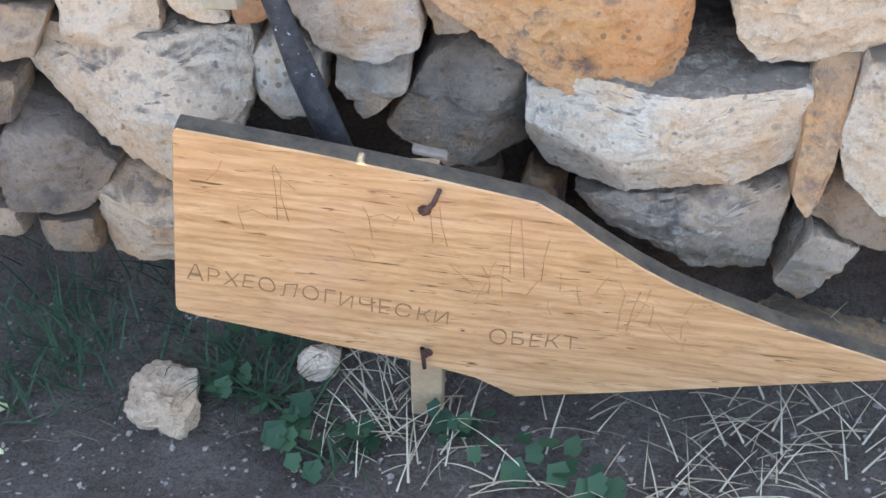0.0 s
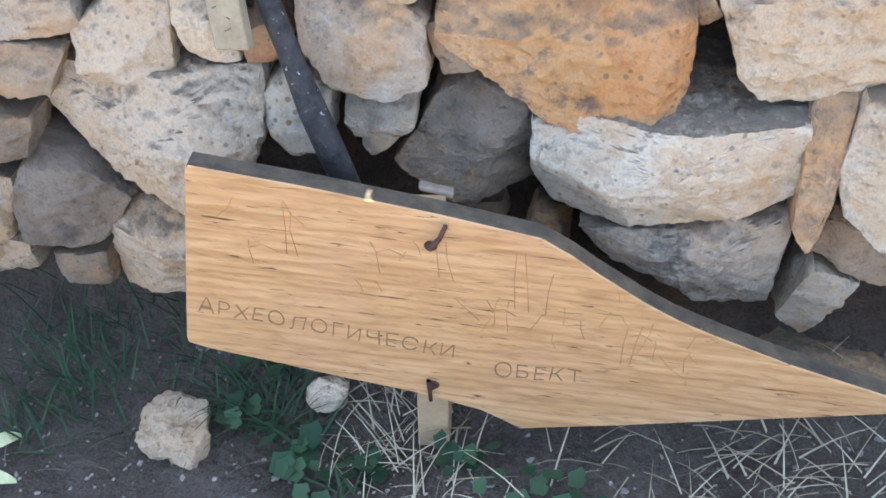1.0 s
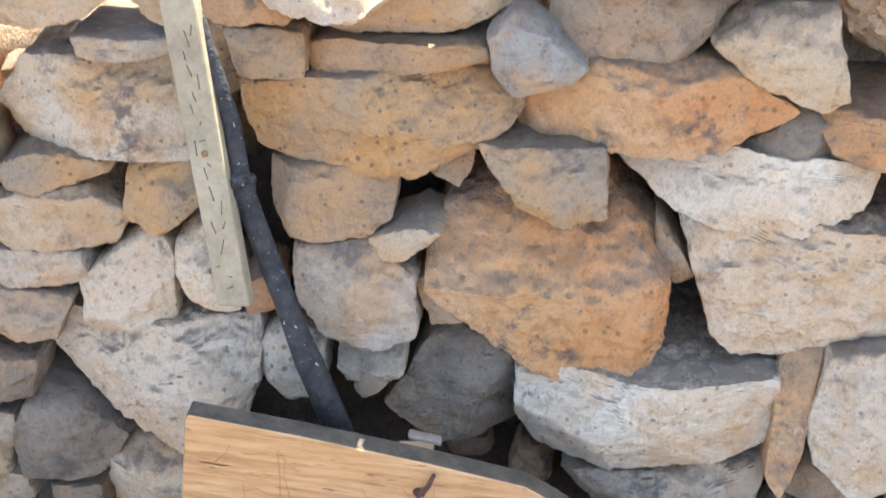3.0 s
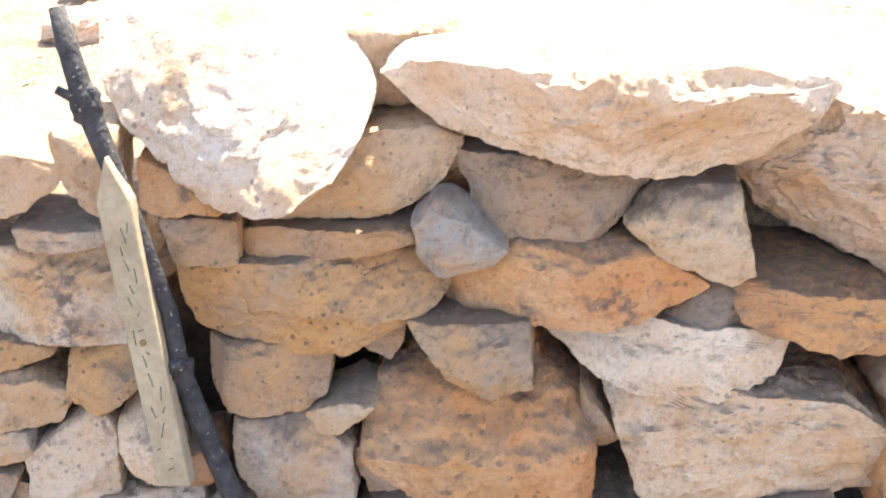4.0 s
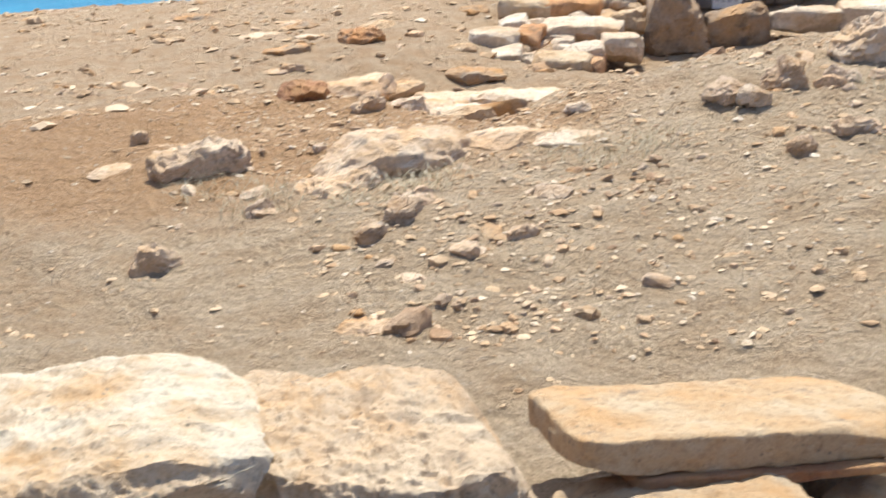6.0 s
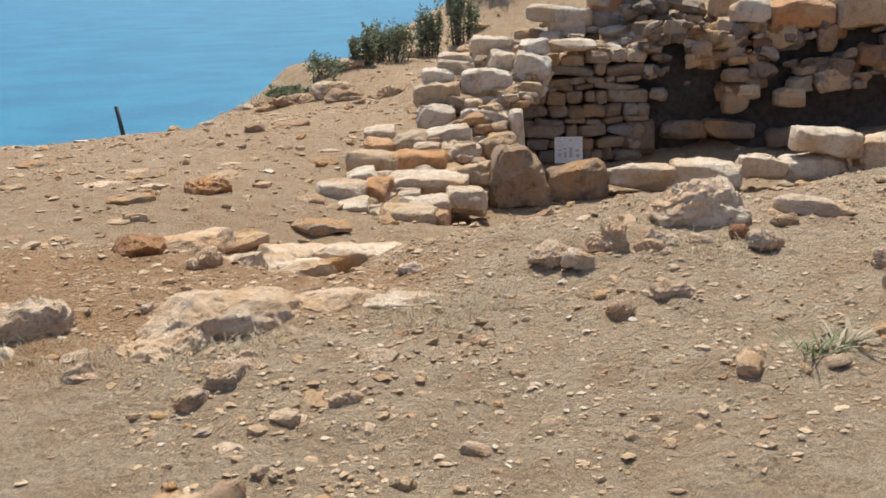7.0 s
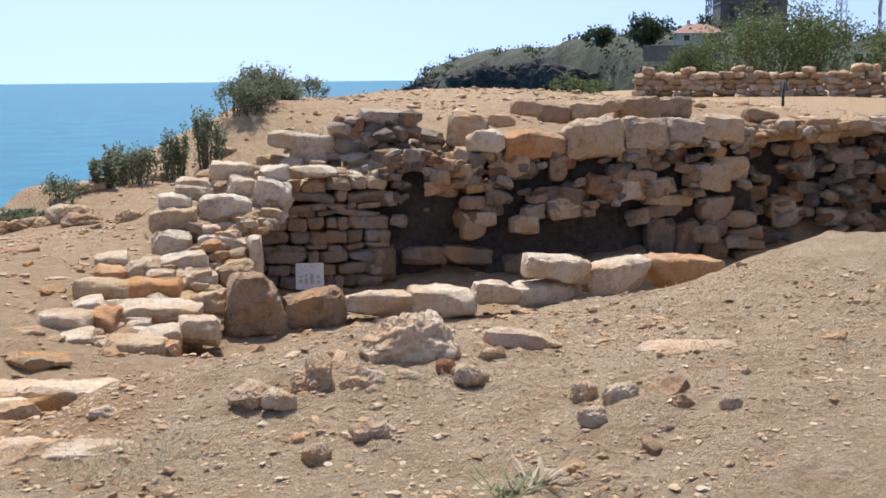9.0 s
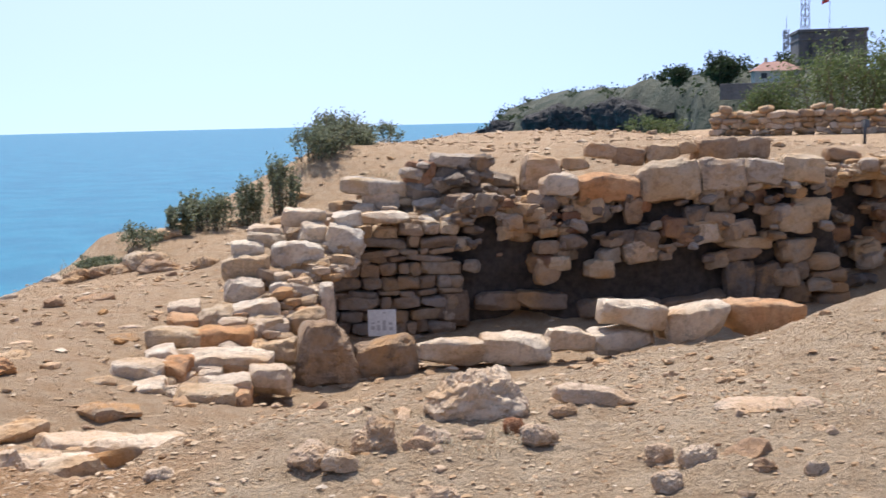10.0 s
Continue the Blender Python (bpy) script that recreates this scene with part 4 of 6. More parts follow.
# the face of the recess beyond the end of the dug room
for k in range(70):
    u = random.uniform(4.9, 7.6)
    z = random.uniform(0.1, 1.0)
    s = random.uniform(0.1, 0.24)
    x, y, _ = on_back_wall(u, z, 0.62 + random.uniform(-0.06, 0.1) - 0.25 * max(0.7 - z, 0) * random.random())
    set_stone(ruin_wall, x, y, z, s * random.uniform(1.0, 1.8), s * random.uniform(0.6, 0.9), random.choice(("brown", "buff", "dark", "grey", "red", "pale")), deep=0.2, n=8, palette=random.choice((DARKER, DARKER, FAR)), turn=random.uniform(-60, 20))
# small stones on the wall head
for k in range(170):
    u = random.uniform(-0.6, 7.4)
    back = random.uniform(0.05, 1.0)
    x, y, _ = on_back_wall(u, 0, back)
    z = 0.66 + 0.08 * u + 0.12 * back + random.uniform(-0.04, 0.06)
    s = random.uniform(0.08, 0.2)
    set_stone(ruin_wall, x, y, min(z, 1.12), s * 1.5, s * 0.7, random.choice(("buff", "pale", "ochre", "brown", "grey")), deep=s * 1.2, n=6, turn=random.uniform(-90, 90))

# small stones wedged between the blocks of the spur, and the head of the wall going on to the right
for k in range(150):
    s = random.random()
    x, y = 2.9 + 2.35 * s + random.uniform(-0.25, 0.3), 6.85 + 2.45 * s + random.uniform(-0.3, 0.2)
    q = random.uniform(0.05, 0.14)
    set_stone(spur_wall, x, y, -0.06 + 0.72 * s * s + random.uniform(-0.04, 0.05), q * 1.6, q * 0.7, random.choice(("buff", "pale", "ochre", "pale", "orange")), deep=q * 1.4, n=6, turn=random.uniform(-90, 90))
for k in range(7):
    x, y, _ = on_back_wall(4.95 + 0.4 * k, 0, random.uniform(0.5, 0.75))
    set_stone(ruin_wall, x, y, 1.08 + random.uniform(-0.05, 0.05), random.uniform(0.3, 0.45), random.uniform(0.16, 0.24), random.choice(("buff", "brown", "grey")))


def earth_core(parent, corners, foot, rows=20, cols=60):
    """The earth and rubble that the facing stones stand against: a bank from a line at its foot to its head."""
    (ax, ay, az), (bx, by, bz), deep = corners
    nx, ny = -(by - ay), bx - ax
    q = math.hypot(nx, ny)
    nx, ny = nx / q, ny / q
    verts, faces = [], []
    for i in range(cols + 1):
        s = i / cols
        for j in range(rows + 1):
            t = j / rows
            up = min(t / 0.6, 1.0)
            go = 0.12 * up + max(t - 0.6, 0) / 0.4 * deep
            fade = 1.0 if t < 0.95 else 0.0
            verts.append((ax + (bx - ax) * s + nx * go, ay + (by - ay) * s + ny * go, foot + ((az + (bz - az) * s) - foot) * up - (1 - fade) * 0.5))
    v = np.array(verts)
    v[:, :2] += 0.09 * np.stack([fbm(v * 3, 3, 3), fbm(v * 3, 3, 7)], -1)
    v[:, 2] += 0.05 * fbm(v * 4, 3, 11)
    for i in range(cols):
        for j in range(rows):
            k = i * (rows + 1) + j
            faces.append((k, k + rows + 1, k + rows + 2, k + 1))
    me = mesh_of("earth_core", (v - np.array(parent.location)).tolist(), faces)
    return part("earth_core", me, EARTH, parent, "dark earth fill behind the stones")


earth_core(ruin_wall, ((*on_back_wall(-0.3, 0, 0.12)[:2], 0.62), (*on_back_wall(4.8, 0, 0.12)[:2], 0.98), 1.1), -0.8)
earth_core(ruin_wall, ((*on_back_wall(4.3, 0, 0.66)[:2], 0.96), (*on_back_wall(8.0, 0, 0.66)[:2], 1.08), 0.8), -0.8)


def rubble_face(count, seed, u0, u1, z0, z1, b0, b1, size):
    rng = random.Random(seed)
    spots = []
    for _ in range(count):
        z = rng.uniform(z0, z1)
        x, y, _z = on_back_wall(rng.uniform(u0, u1), 0, rng.uniform(b0, b1) - 0.36 * max(0.85 - z, 0) * rng.uniform(0.3, 1.0))
        spots.append((x, y, z, rng.uniform(*size)))
    return spots


heap("rubble", ruin_wall, rubble_face(80, 5, 1.1, 4.75, 0.4, 0.98, 0.04, 0.12, (0.05, 0.13)), DARKER, ("brown", "buff", "dark", "red", "pale", "brown"), "tumbled rubble in the dark earth face", 5)
heap("rubble", ruin_wall, rubble_face(130, 6, 4.7, 7.9, -0.1, 1.05, 0.58, 0.7, (0.07, 0.17)), DARKER, ("brown", "buff", "dark", "grey", "red", "dark"), "tumbled dark rubble at the end of the dug room", 6)
def wall_head(count, seed):
    rng = random.Random(seed)
    spots = []
    for _ in range(count):
        u, back = rng.uniform(-0.3, 7.6), rng.uniform(0.1, 0.9)
        x, y, _z = on_back_wall(u, 0, back)
        spots.append((x, y, min(0.64 + 0.075 * u + 0.1 * back, 1.1) + rng.uniform(-0.03, 0.03), rng.uniform(0.06, 0.15)))
    return spots


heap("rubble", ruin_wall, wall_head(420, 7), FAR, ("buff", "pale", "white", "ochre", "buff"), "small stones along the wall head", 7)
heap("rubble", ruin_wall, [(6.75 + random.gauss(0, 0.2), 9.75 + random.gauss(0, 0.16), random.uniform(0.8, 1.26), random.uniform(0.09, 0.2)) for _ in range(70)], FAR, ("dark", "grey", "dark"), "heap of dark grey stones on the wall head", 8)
heap("rubble", spur_wall, [(2.95 + 2.3 * q + random.uniform(-0.2, 0.25), 6.9 + 2.4 * q + random.uniform(-0.25, 0.2), -0.1 + 0.7 * q * q, random.uniform(0.08, 0.2)) for q in [random.random() for _ in range(260)]], FAR, ("buff", "pale", "ochre", "brown"), "packing stones in the wall's core", 9)

# ---- loose rocks on the slope ----
def rock(x, y, w, h, tone, label="", sink=0.5, deep=0.0, **shape):
    tone_of = {"bigrock": "pale", "whiterock": "white", "palef": "pale", "dark": "brown", "grey": "pale", "brown": "buff"}.get(tone, tone)
    flat = tone == "palef"
    tall = h * (0.7 if flat else 1.0)
    deep = deep or w * random.uniform(0.6, 0.9)
    shape = {"boxy": 3.0, "cuts": 13, "rough": 0.16, "n": 22 if w > 0.2 else 12, **shape}
    shape.setdefault("palette", LOOSE)
    ob = stone(None, "rock", x, y + deep * 0.3, height(x, y + deep * 0.3) + tall * (0.5 - (0.7 if flat else sink)), w * 1.05, deep, tall, tone_of, tilt=random.uniform(-8, 8), turn=random.uniform(-30, 10), **shape)
    return tagged(ob, label or f"loose {tone_of} weathered limestone rock half sunk in dry earth", "rock", "loose rocks on the slope")


def boulder(x, y, z, w, d, h, tone, tilt, turn, lean, label, **shape):
    """One of the larger rocks, set by hand."""
    ob = stone(None, "rock", x, y, z, w, d, h, tone, tilt=tilt, turn=turn, lean=lean, palette=LOOSE, **{"n": 34, "rough": 0.12, "cuts": 14, "boxy": 4.5, "bite": 0.68, "crisp": 26, **shape})
    return tagged(ob, label, "rock", "loose rocks on the slope")


boulder(1.1, 2.13, 0.715, 0.5, 0.32, 0.15, "pale", 2, 24, -6, "long low pale limestone boulder half sunk in earth", boxy=2.2, cuts=8, bite=0.78, rough=0.12)
boulder(0.92, 2.0, 0.69, 0.28, 0.22, 0.13, "white", -16, 26, 0, "grey lichened limestone boulder with a dark hollow beneath", boxy=2.6)
boulder(1.45, 2.16, 0.71, 0.3, 0.2, 0.07, "pale", 4, 10, 0, "flat pale bedrock showing through earth", boxy=3.4)
boulder(1.63, 2.08, 0.7, 0.34, 0.16, 0.07, "white", 3, -12, 0, "flat pale bedrock showing through earth", boxy=3.4)
boulder(2.69, 2.31, 0.825, 0.33, 0.24, 0.18, "white", 9, -16, -4, "lumpy pale limestone rock on the mound", boxy=2.8, cuts=10, rough=0.13, bite=0.74, swell=1.6, crisp=32, taper=-0.2)
boulder(2.25, 2.13, 0.79, 0.13, 0.12, 0.13, "pale", 8, -20, 0, "upright pale limestone rock on the mound", taper=-0.2)
boulder(2.06, 2.12, 0.775, 0.14, 0.1, 0.075, "pale", -6, 10, 0, "pale weathered rock on the mound")
boulder(2.1, 2.05, 0.77, 0.09, 0.08, 0.06, "white", 4, -14, 0, "small white rock on the mound")
boulder(2.33, 2.05, 0.775, 0.075, 0.08, 0.07, "pale", 5, 30, 0, "pale weathered rock on the mound")
boulder(2.41, 2.1, 0.78, 0.1, 0.08, 0.06, "pale", 5, -30, 0, "pale weathered rock on the mound")
boulder(2.36, 2.0, 0.765, 0.05, 0.05, 0.045, "pale", 0, 12, 0, "small grey rock on the mound")
boulder(2.52, 2.07, 0.78, 0.09, 0.06, 0.035, "pale", 8, -24, 0, "small buff rock on the mound")
boulder(2.64, 2.04, 0.79, 0.06, 0.06, 0.05, "red", 0, 40, 0, "small reddish rock on the mound")
boulder(2.65, 1.93, 0.785, 0.1, 0.08, 0.06, "pale", 6, -8, 0, "pale weathered rock on the mound")
boulder(3.04, 2.2, 0.8, 0.27, 0.12, 0.06, "pale", 9, -22, -8, "flat pale slab tilted on the mound", boxy=4)
boulder(2.88, 2.14, 0.785, 0.07, 0.07, 0.05, "pale", 0, -10, 0, "small grey rock on the mound")
boulder(2.19, 1.69, 0.755, 0.11, 0.09, 0.065, "pale", 10, -14, 0, "dusty buff rock on the mound")
boulder(2.0, 1.63, 0.748, 0.06, 0.06, 0.055, "pale", 0, 24, 0, "small pinkish limestone rock on the mound")
boulder(2.78, 1.58, 0.797, 0.075, 0.07, 0.055, "pale", 0, -10, 0, "pale limestone rock on the mound")
boulder(2.82, 1.46, 0.81, 0.09, 0.08, 0.065, "white", -12, 12, 0, "pale limestone rock on the mound")
boulder(2.66, 1.39, 0.8, 0.07, 0.06, 0.045, "pale", 0, 8, 0, "pale weathered rock on the mound")
boulder(1.48, 1.45, 0.698, 0.12, 0.1, 0.05, "orange", 4, -20, 0, "flat orange stone sunk in the trodden earth", boxy=4)
boulder(0.99, 1.6, 0.73, 0.09, 0.1, 0.08, "grey", -4, -24, 0, "dark angular rock with a pale top", boxy=6, cuts=8)
boulder(1.06, 1.7, 0.72, 0.1, 0.1, 0.05, "pale", 4, 18, 0, "pale weathered rock in dry grass")
boulder(0.9, 1.55, 0.715, 0.11, 0.06, 0.05, "mottled", -20, 24, 0, "grey weathered rock in dry grass")
boulder(1.22, 1.5, 0.712, 0.08, 0.09, 0.03, "pale", 0, 14, 0, "flat pale stone sunk in the trodden earth")
boulder(1.36, 1.62, 0.72, 0.1, 0.09, 0.045, "grey", 4, -30, 0, "grey weathered stone sunk in the trodden earth")
boulder(1.18, 1.3, 0.695, 0.1, 0.06, 0.022, "white", 0, 10, 0, "flat pale stone sunk in the trodden earth", boxy=5)
for x, y, w, d, turn, tone in ((1.28, 3.95, 0.44, 0.3, 12, "pale"), (1.6, 4.2, 0.4, 0.3, -10, "pale"), (1.85, 4.05, 0.3, 0.36, 20, "white"), (2.15, 4.3, 0.46, 0.3, -8, "white"), (1.1, 3.82, 0.2, 0.24, -20, "red"), (1.5, 3.75, 0.22, 0.12, 30, "pale"), (1.75, 3.9, 0.34, 0.16, 5, "buff"), (2.4, 4.55, 0.4, 0.3, 14, "pale"), (1.3, 3.5, 0.16, 0.07, 35, "pale"), (1.4, 5.2, 0.4, 0.2, 10, "buff"), (2.2, 5.6, 0.5, 0.3, -20, "pale"), (1.9, 6.0, 0.4, 0.24, 25, "buff"), (2.5, 6.2, 0.36, 0.3, 0, "ochre")):
    boulder(x, y, height(x, y) + 0.008, w, d, 0.085, tone, random.uniform(-3, 5), turn, -3, "broken flat bedrock slab in reddish earth", boxy=5, cuts=16, bite=0.68, n=22, rough=0.16)


rock(0.91, 1.51, 0.073, 0.050, "grey")
rock(1.06, 1.72, 0.067, 0.057, "pale")
rock(1.07, 1.33, 0.070, 0.028, "pale")
rock(2.65, 1.36, 0.053, 0.027, "grey")
rock(2.51, 1.38, 0.035, 0.025, "buff")
rock(1.42, 6.57, 0.179, 0.096, "pale")
rock(2.00, 7.09, 0.308, 0.177, "orange")
rock(4.98, 11.94, 0.284, 0.145, "brown")
rock(5.12, 14.12, 0.472, 0.218, "dark")
rock(3.41, 10.45, 0.380, 0.087, "dark")
rock(1.71, 2.37, 0.079, 0.037, "pale")
rock(1.74, 2.77, 0.056, 0.030, "brown")
rock(0.72, 2.06, 0.082, 0.027, "pale")
rock(0.71, 1.86, 0.080, 0.034, "pale")
rock(1.20, 1.37, 0.058, 0.041, "pale")
rock(1.62, 1.39, 0.038, 0.019, "brown")
rock(3.92, 15.01, 0.149, 0.082, "pale")
rock(1.67, 0.99, 0.033, 0.020, "brown")
rock(2.91, 1.35, 0.120, 0.050, "dark")
rock(2.95, 1.18, 0.062, 0.048, "grey")
rock(3.22, 1.41, 0.059, 0.041, "pale")
rock(2.86, 1.26, 0.056, 0.032, "dark")
rock(2.66, 1.36, 0.048, 0.033, "grey")
rock(3.29, 1.66, 0.287, 0.072, "palef")
rock(1.79, 5.11, 0.161, 0.094, "ochre")
rock(5.12, 14.13, 0.566, 0.177, "dark")
rock(4.74, 14.63, 0.324, 0.130, "brown")
rock(-0.23, 2.79, 0.154, 0.079, "red")
rock(-0.05, 2.66, 0.133, 0.045, "red")
rock(0.60, 2.32, 0.259, 0.140, "pale")
rock(0.45, 2.82, 0.060, 0.082, "pale")
rock(0.37, 2.48, 0.145, 0.035, "pale")
rock(0.45, 1.59, 0.116, 0.093, "pale")
rock(0.71, 1.89, 0.069, 0.069, "pale")
rock(0.81, 1.09, 0.135, 0.075, "palef")
rock(1.20, 1.00, 0.043, 0.031, "brown")
rock(-0.47, 5.08, 0.439, 0.163, "pale")
rock(0.93, 1.27, 0.079, 0.039, "palef")
rock(1.08, 1.35, 0.070, 0.026, "palef")
rock(-0.375, -0.03, 0.088, 0.05, "buff", "rough tan stone lying on the dark path soil", sink=0.1, deep=0.12, n=24)
rock(-0.175, 0.055, 0.055, 0.05, "white", "small white stone among weeds by the sign post", sink=0.2)
for x, y, w, h in ((-0.59, 1.92, 0.25, 0.1), (-0.62, 1.25, 0.18, 0.1), (-0.53, 1.42, 0.18, 0.08), (-0.45, 1.71, 0.16, 0.07), (-0.57, 0.97, 0.14, 0.08), (-0.78, 1.55, 0.2, 0.1)):
    rock(x, y, w, h, "whiterock", "pale limestone rubble lying behind the wall", sink=0.35)
for x, y, w, tone in ((3.9, 14.9, 0.3, "pale"), (4.6, 14.8, 0.42, "brown"), (4.3, 14.7, 0.5, "dark"), (5.1, 14.6, 0.6, "brown"), (4.1, 14.6, 0.35, "buff"), (6.1, 16.4, 0.4, "dark"), (5.6, 15.8, 0.5, "brown"), (7.0, 16.9, 0.4, "buff"), (3.3, 14.3, 0.28, "pale"), (2.8, 13.9, 0.3, "brown"), (1.9, 13.4, 0.35, "buff"), (8.6, 17.9, 0.4, "brown"), (1.2, 12.6, 0.4, "pale"), (0.8, 12.3, 0.35, "dark")):
    rock(x, y, w, w * 0.35, tone, "weathered rock on the ragged cliff edge", sink=0.4, palette=FAR)
for k in range(26):
    x, y = random.uniform(0.6, 3.4), random.uniform(4.3, 9.5)
    if y > 0.9 * x + 2.6:
        w = random.uniform(0.1, 0.34)
        rock(x, y, w, w * 0.28, random.choice(("palef", "buff", "ochre", "palef")), "flat limestone slab lying in reddish earth", sink=0.55)


def pebbles(name, count, box, size, seed, palette_label, mat, keep=lambda x, y: True):
    """Gravel and clods, too many to count: one object."""
    rng = np.random.RandomState(seed)
    x0, x1, y0, y1 = box
    shape = np.array([(1, 0, 0), (-1, 0, 0), (0, 1, 0), (0, -1, 0), (0, 0, 1), (0, 0, -1), (0.62, 0.62, 0.5), (-0.6, 0.6, 0.5), (0.6, -0.65, 0.45), (-0.65, -0.6, 0.5)])
    tri = [(4, 6, 7), (4, 7, 9), (4, 9, 8), (4, 8, 6), (0, 6, 8), (1, 9, 7), (2, 7, 6), (3, 8, 9), (0, 2, 6), (2, 1, 7), (1, 3, 9), (3, 0, 8), (5, 2, 0), (5, 1, 2), (5, 3, 1), (5, 0, 3)]
    xs, ys = rng.uniform(x0, x1, count), rng.uniform(y0, y1, count)
    ok = np.array([keep(a, b) for a, b in zip(xs, ys)])
    xs, ys = xs[ok], ys[ok]
    zs = land(xs, ys)
    verts, faces = [], []
    for i, (a, b, c) in enumerate(zip(xs, ys, zs)):
        s = size * rng.lognormal(0, 0.45)
        v = (shape + rng.uniform(-0.28, 0.28, shape.shape)) * (s * rng.uniform(0.7, 1.5), s * rng.uniform(0.6, 1.2), s * rng.uniform(0.22, 0.6))
        q = rng.uniform(0, 6.28)
        v = v @ np.array([[math.cos(q), -math.sin(q), 0], [math.sin(q), math.cos(q), 0], [0, 0, 1]])
        verts += (v + (a, b, c + s * 0.1)).tolist()
        faces += [(f[0] + 10 * i, f[1] + 10 * i, f[2] + 10 * i) for f in tri]
    ob = part(name, mesh_of(name, verts, faces, smooth=False), mat, None)
    return tagged(ob, palette_label, "gravel", kind="stuff")


def gravel_look(nodes, links, bsdf):
    tone = nodes.new("ShaderNodeNewGeometry").outputs["Random Per Island"]
    grain = noise_node(nodes, links, 220, 5, 0.7)
    col = ramp(nodes, links, tone, ((0.0, (0.4, 0.25, 0.135)), (0.5, (0.54, 0.375, 0.22)), (0.85, (0.64, 0.48, 0.315)), (1.0, (0.7, 0.57, 0.42))))
    col = mix(nodes, links, 0.5, col, ramp(nodes, links, grain, ((0.35, (0.5, 0.48, 0.46)), (0.6, (1, 1, 1)))), "MULTIPLY")
    links.new(col, bsdf.inputs["Base Color"])
    bsdf.inputs["Roughness"].default_value = 0.95
    bsdf.inputs["Specular IOR Level"].default_value = 0.15


GRAVEL = material("mixed gravel", gravel_look)


def on_mound(x, y):
    """Clean trodden earth lies just behind the wall; the stony ground begins further up."""
    return y > 0.95 + 0.12 * math.sin(3 * x) - 0.12 * (x - 0.8)


pebbles("gravel", 1500, (0.75, 4.6, 0.62, 4.2), 0.006, 13, "scattered limestone pieces on trodden earth", GRAVEL, on_mound)
pebbles("gravel", 19000, (0.75, 4.6, 0.62, 4.2), 0.0042, 3, "scattered limestone gravel and clods on trodden earth", GRAVEL, on_mound)
pebbles("gravel", 2600, (-1.6, 1.2, 0.62, 4.2), 0.0042, 4, "sparse fine gravel on pale dry earth", GRAVEL)
pebbles("gravel", 6500, (-2.5, 7.5, 3.2, 15.5), 0.015, 5, "scattered small stones on the reddish slope", GRAVEL)
pebbles("gravel", 3500, (6.0, 24.0, 9.5, 26.0), 0.026, 6, "scattered stones on the rise behind the ruin", GRAVEL)
pebbles("gravel", 1500, (-0.8, 0.8, -0.35, 0.15), 0.0022, 7, "grit on the dark path soil", GRIT)


def scatter(count, box, seed, sink, size, keep=lambda x, y: True):
    rng = random.Random(seed)
    spots = []
    while len(spots) < count:
        x, y, s = rng.uniform(box[0], box[1]), rng.uniform(box[2], box[3]), size * rng.lognormvariate(0, 0.5)
        # stones lie in drifts, not evenly
        drift = math.sin(2.1 * x + 1.7 * y + seed) + math.sin(4.3 * x - 3.1 * y) + math.sin(1.3 * y - 5.7 * x)
        if keep(x, y) and drift > rng.uniform(-1.6, 1.6):
            spots.append((x, y, height(x, y) + s * sink, s))
    return spots


heap("stones", None, scatter(1500, (0.5, 4.6, 0.8, 4.3), 21, 0.02, 0.0115, on_mound), LOOSE, ("pale", "buff", "brown", "white", "grey", "buff"), "broken limestone pieces lying on the trodden mound", 21, n=3)
heap("stones", None, scatter(70, (0.5, 4.6, 1.0, 4.3), 22, 0.0, 0.027, on_mound), LOOSE, ("pale", "buff", "brown", "grey", "buff"), "larger limestone pieces half sunk in the mound", 22, n=5)
heap("stones", None, scatter(600, (-2.0, 7.0, 3.6, 14.0), 23, 0.03, 0.036, lambda x, y: y > 0.9 * x + 2.2 and y < 14 - 0.1 * x), LOOSE, ("buff", "ochre", "pale", "brown"), "broken stones scattered on the reddish slope", 23, n=4)
heap("stones", None, scatter(400, (6.0, 22.0, 10.0, 25.0), 24, 0.05, 0.055), FAR, ("buff", "pale", "brown", "ochre"), "stones scattered on the rise behind the ruin", 24, n=4)


# ---- the carved sign by the path ----
def from_outline(name, outline, thick, edge_shift=0.0):
    """A flat board in the x-z plane, its face towards -y, with softened edges."""
    bm = bmesh.new()
    front = [bm.verts.new((x, -thick / 2, z)) for x, z in outline]
    f = bm.faces.new(front)
    f.normal_update()
    made = bmesh.ops.extrude_face_region(bm, geom=[f])
    moved = [v for v in made["geom"] if isinstance(v, bmesh.types.BMVert)]
    bmesh.ops.translate(bm, verts=moved, vec=(0, thick, 0))
    bmesh.ops.recalc_face_normals(bm, faces=bm.faces)
    bmesh.ops.bevel(bm, geom=list(bm.edges), offset=0.0015, segments=1, affect="EDGES", profile=0.5)
    return bm


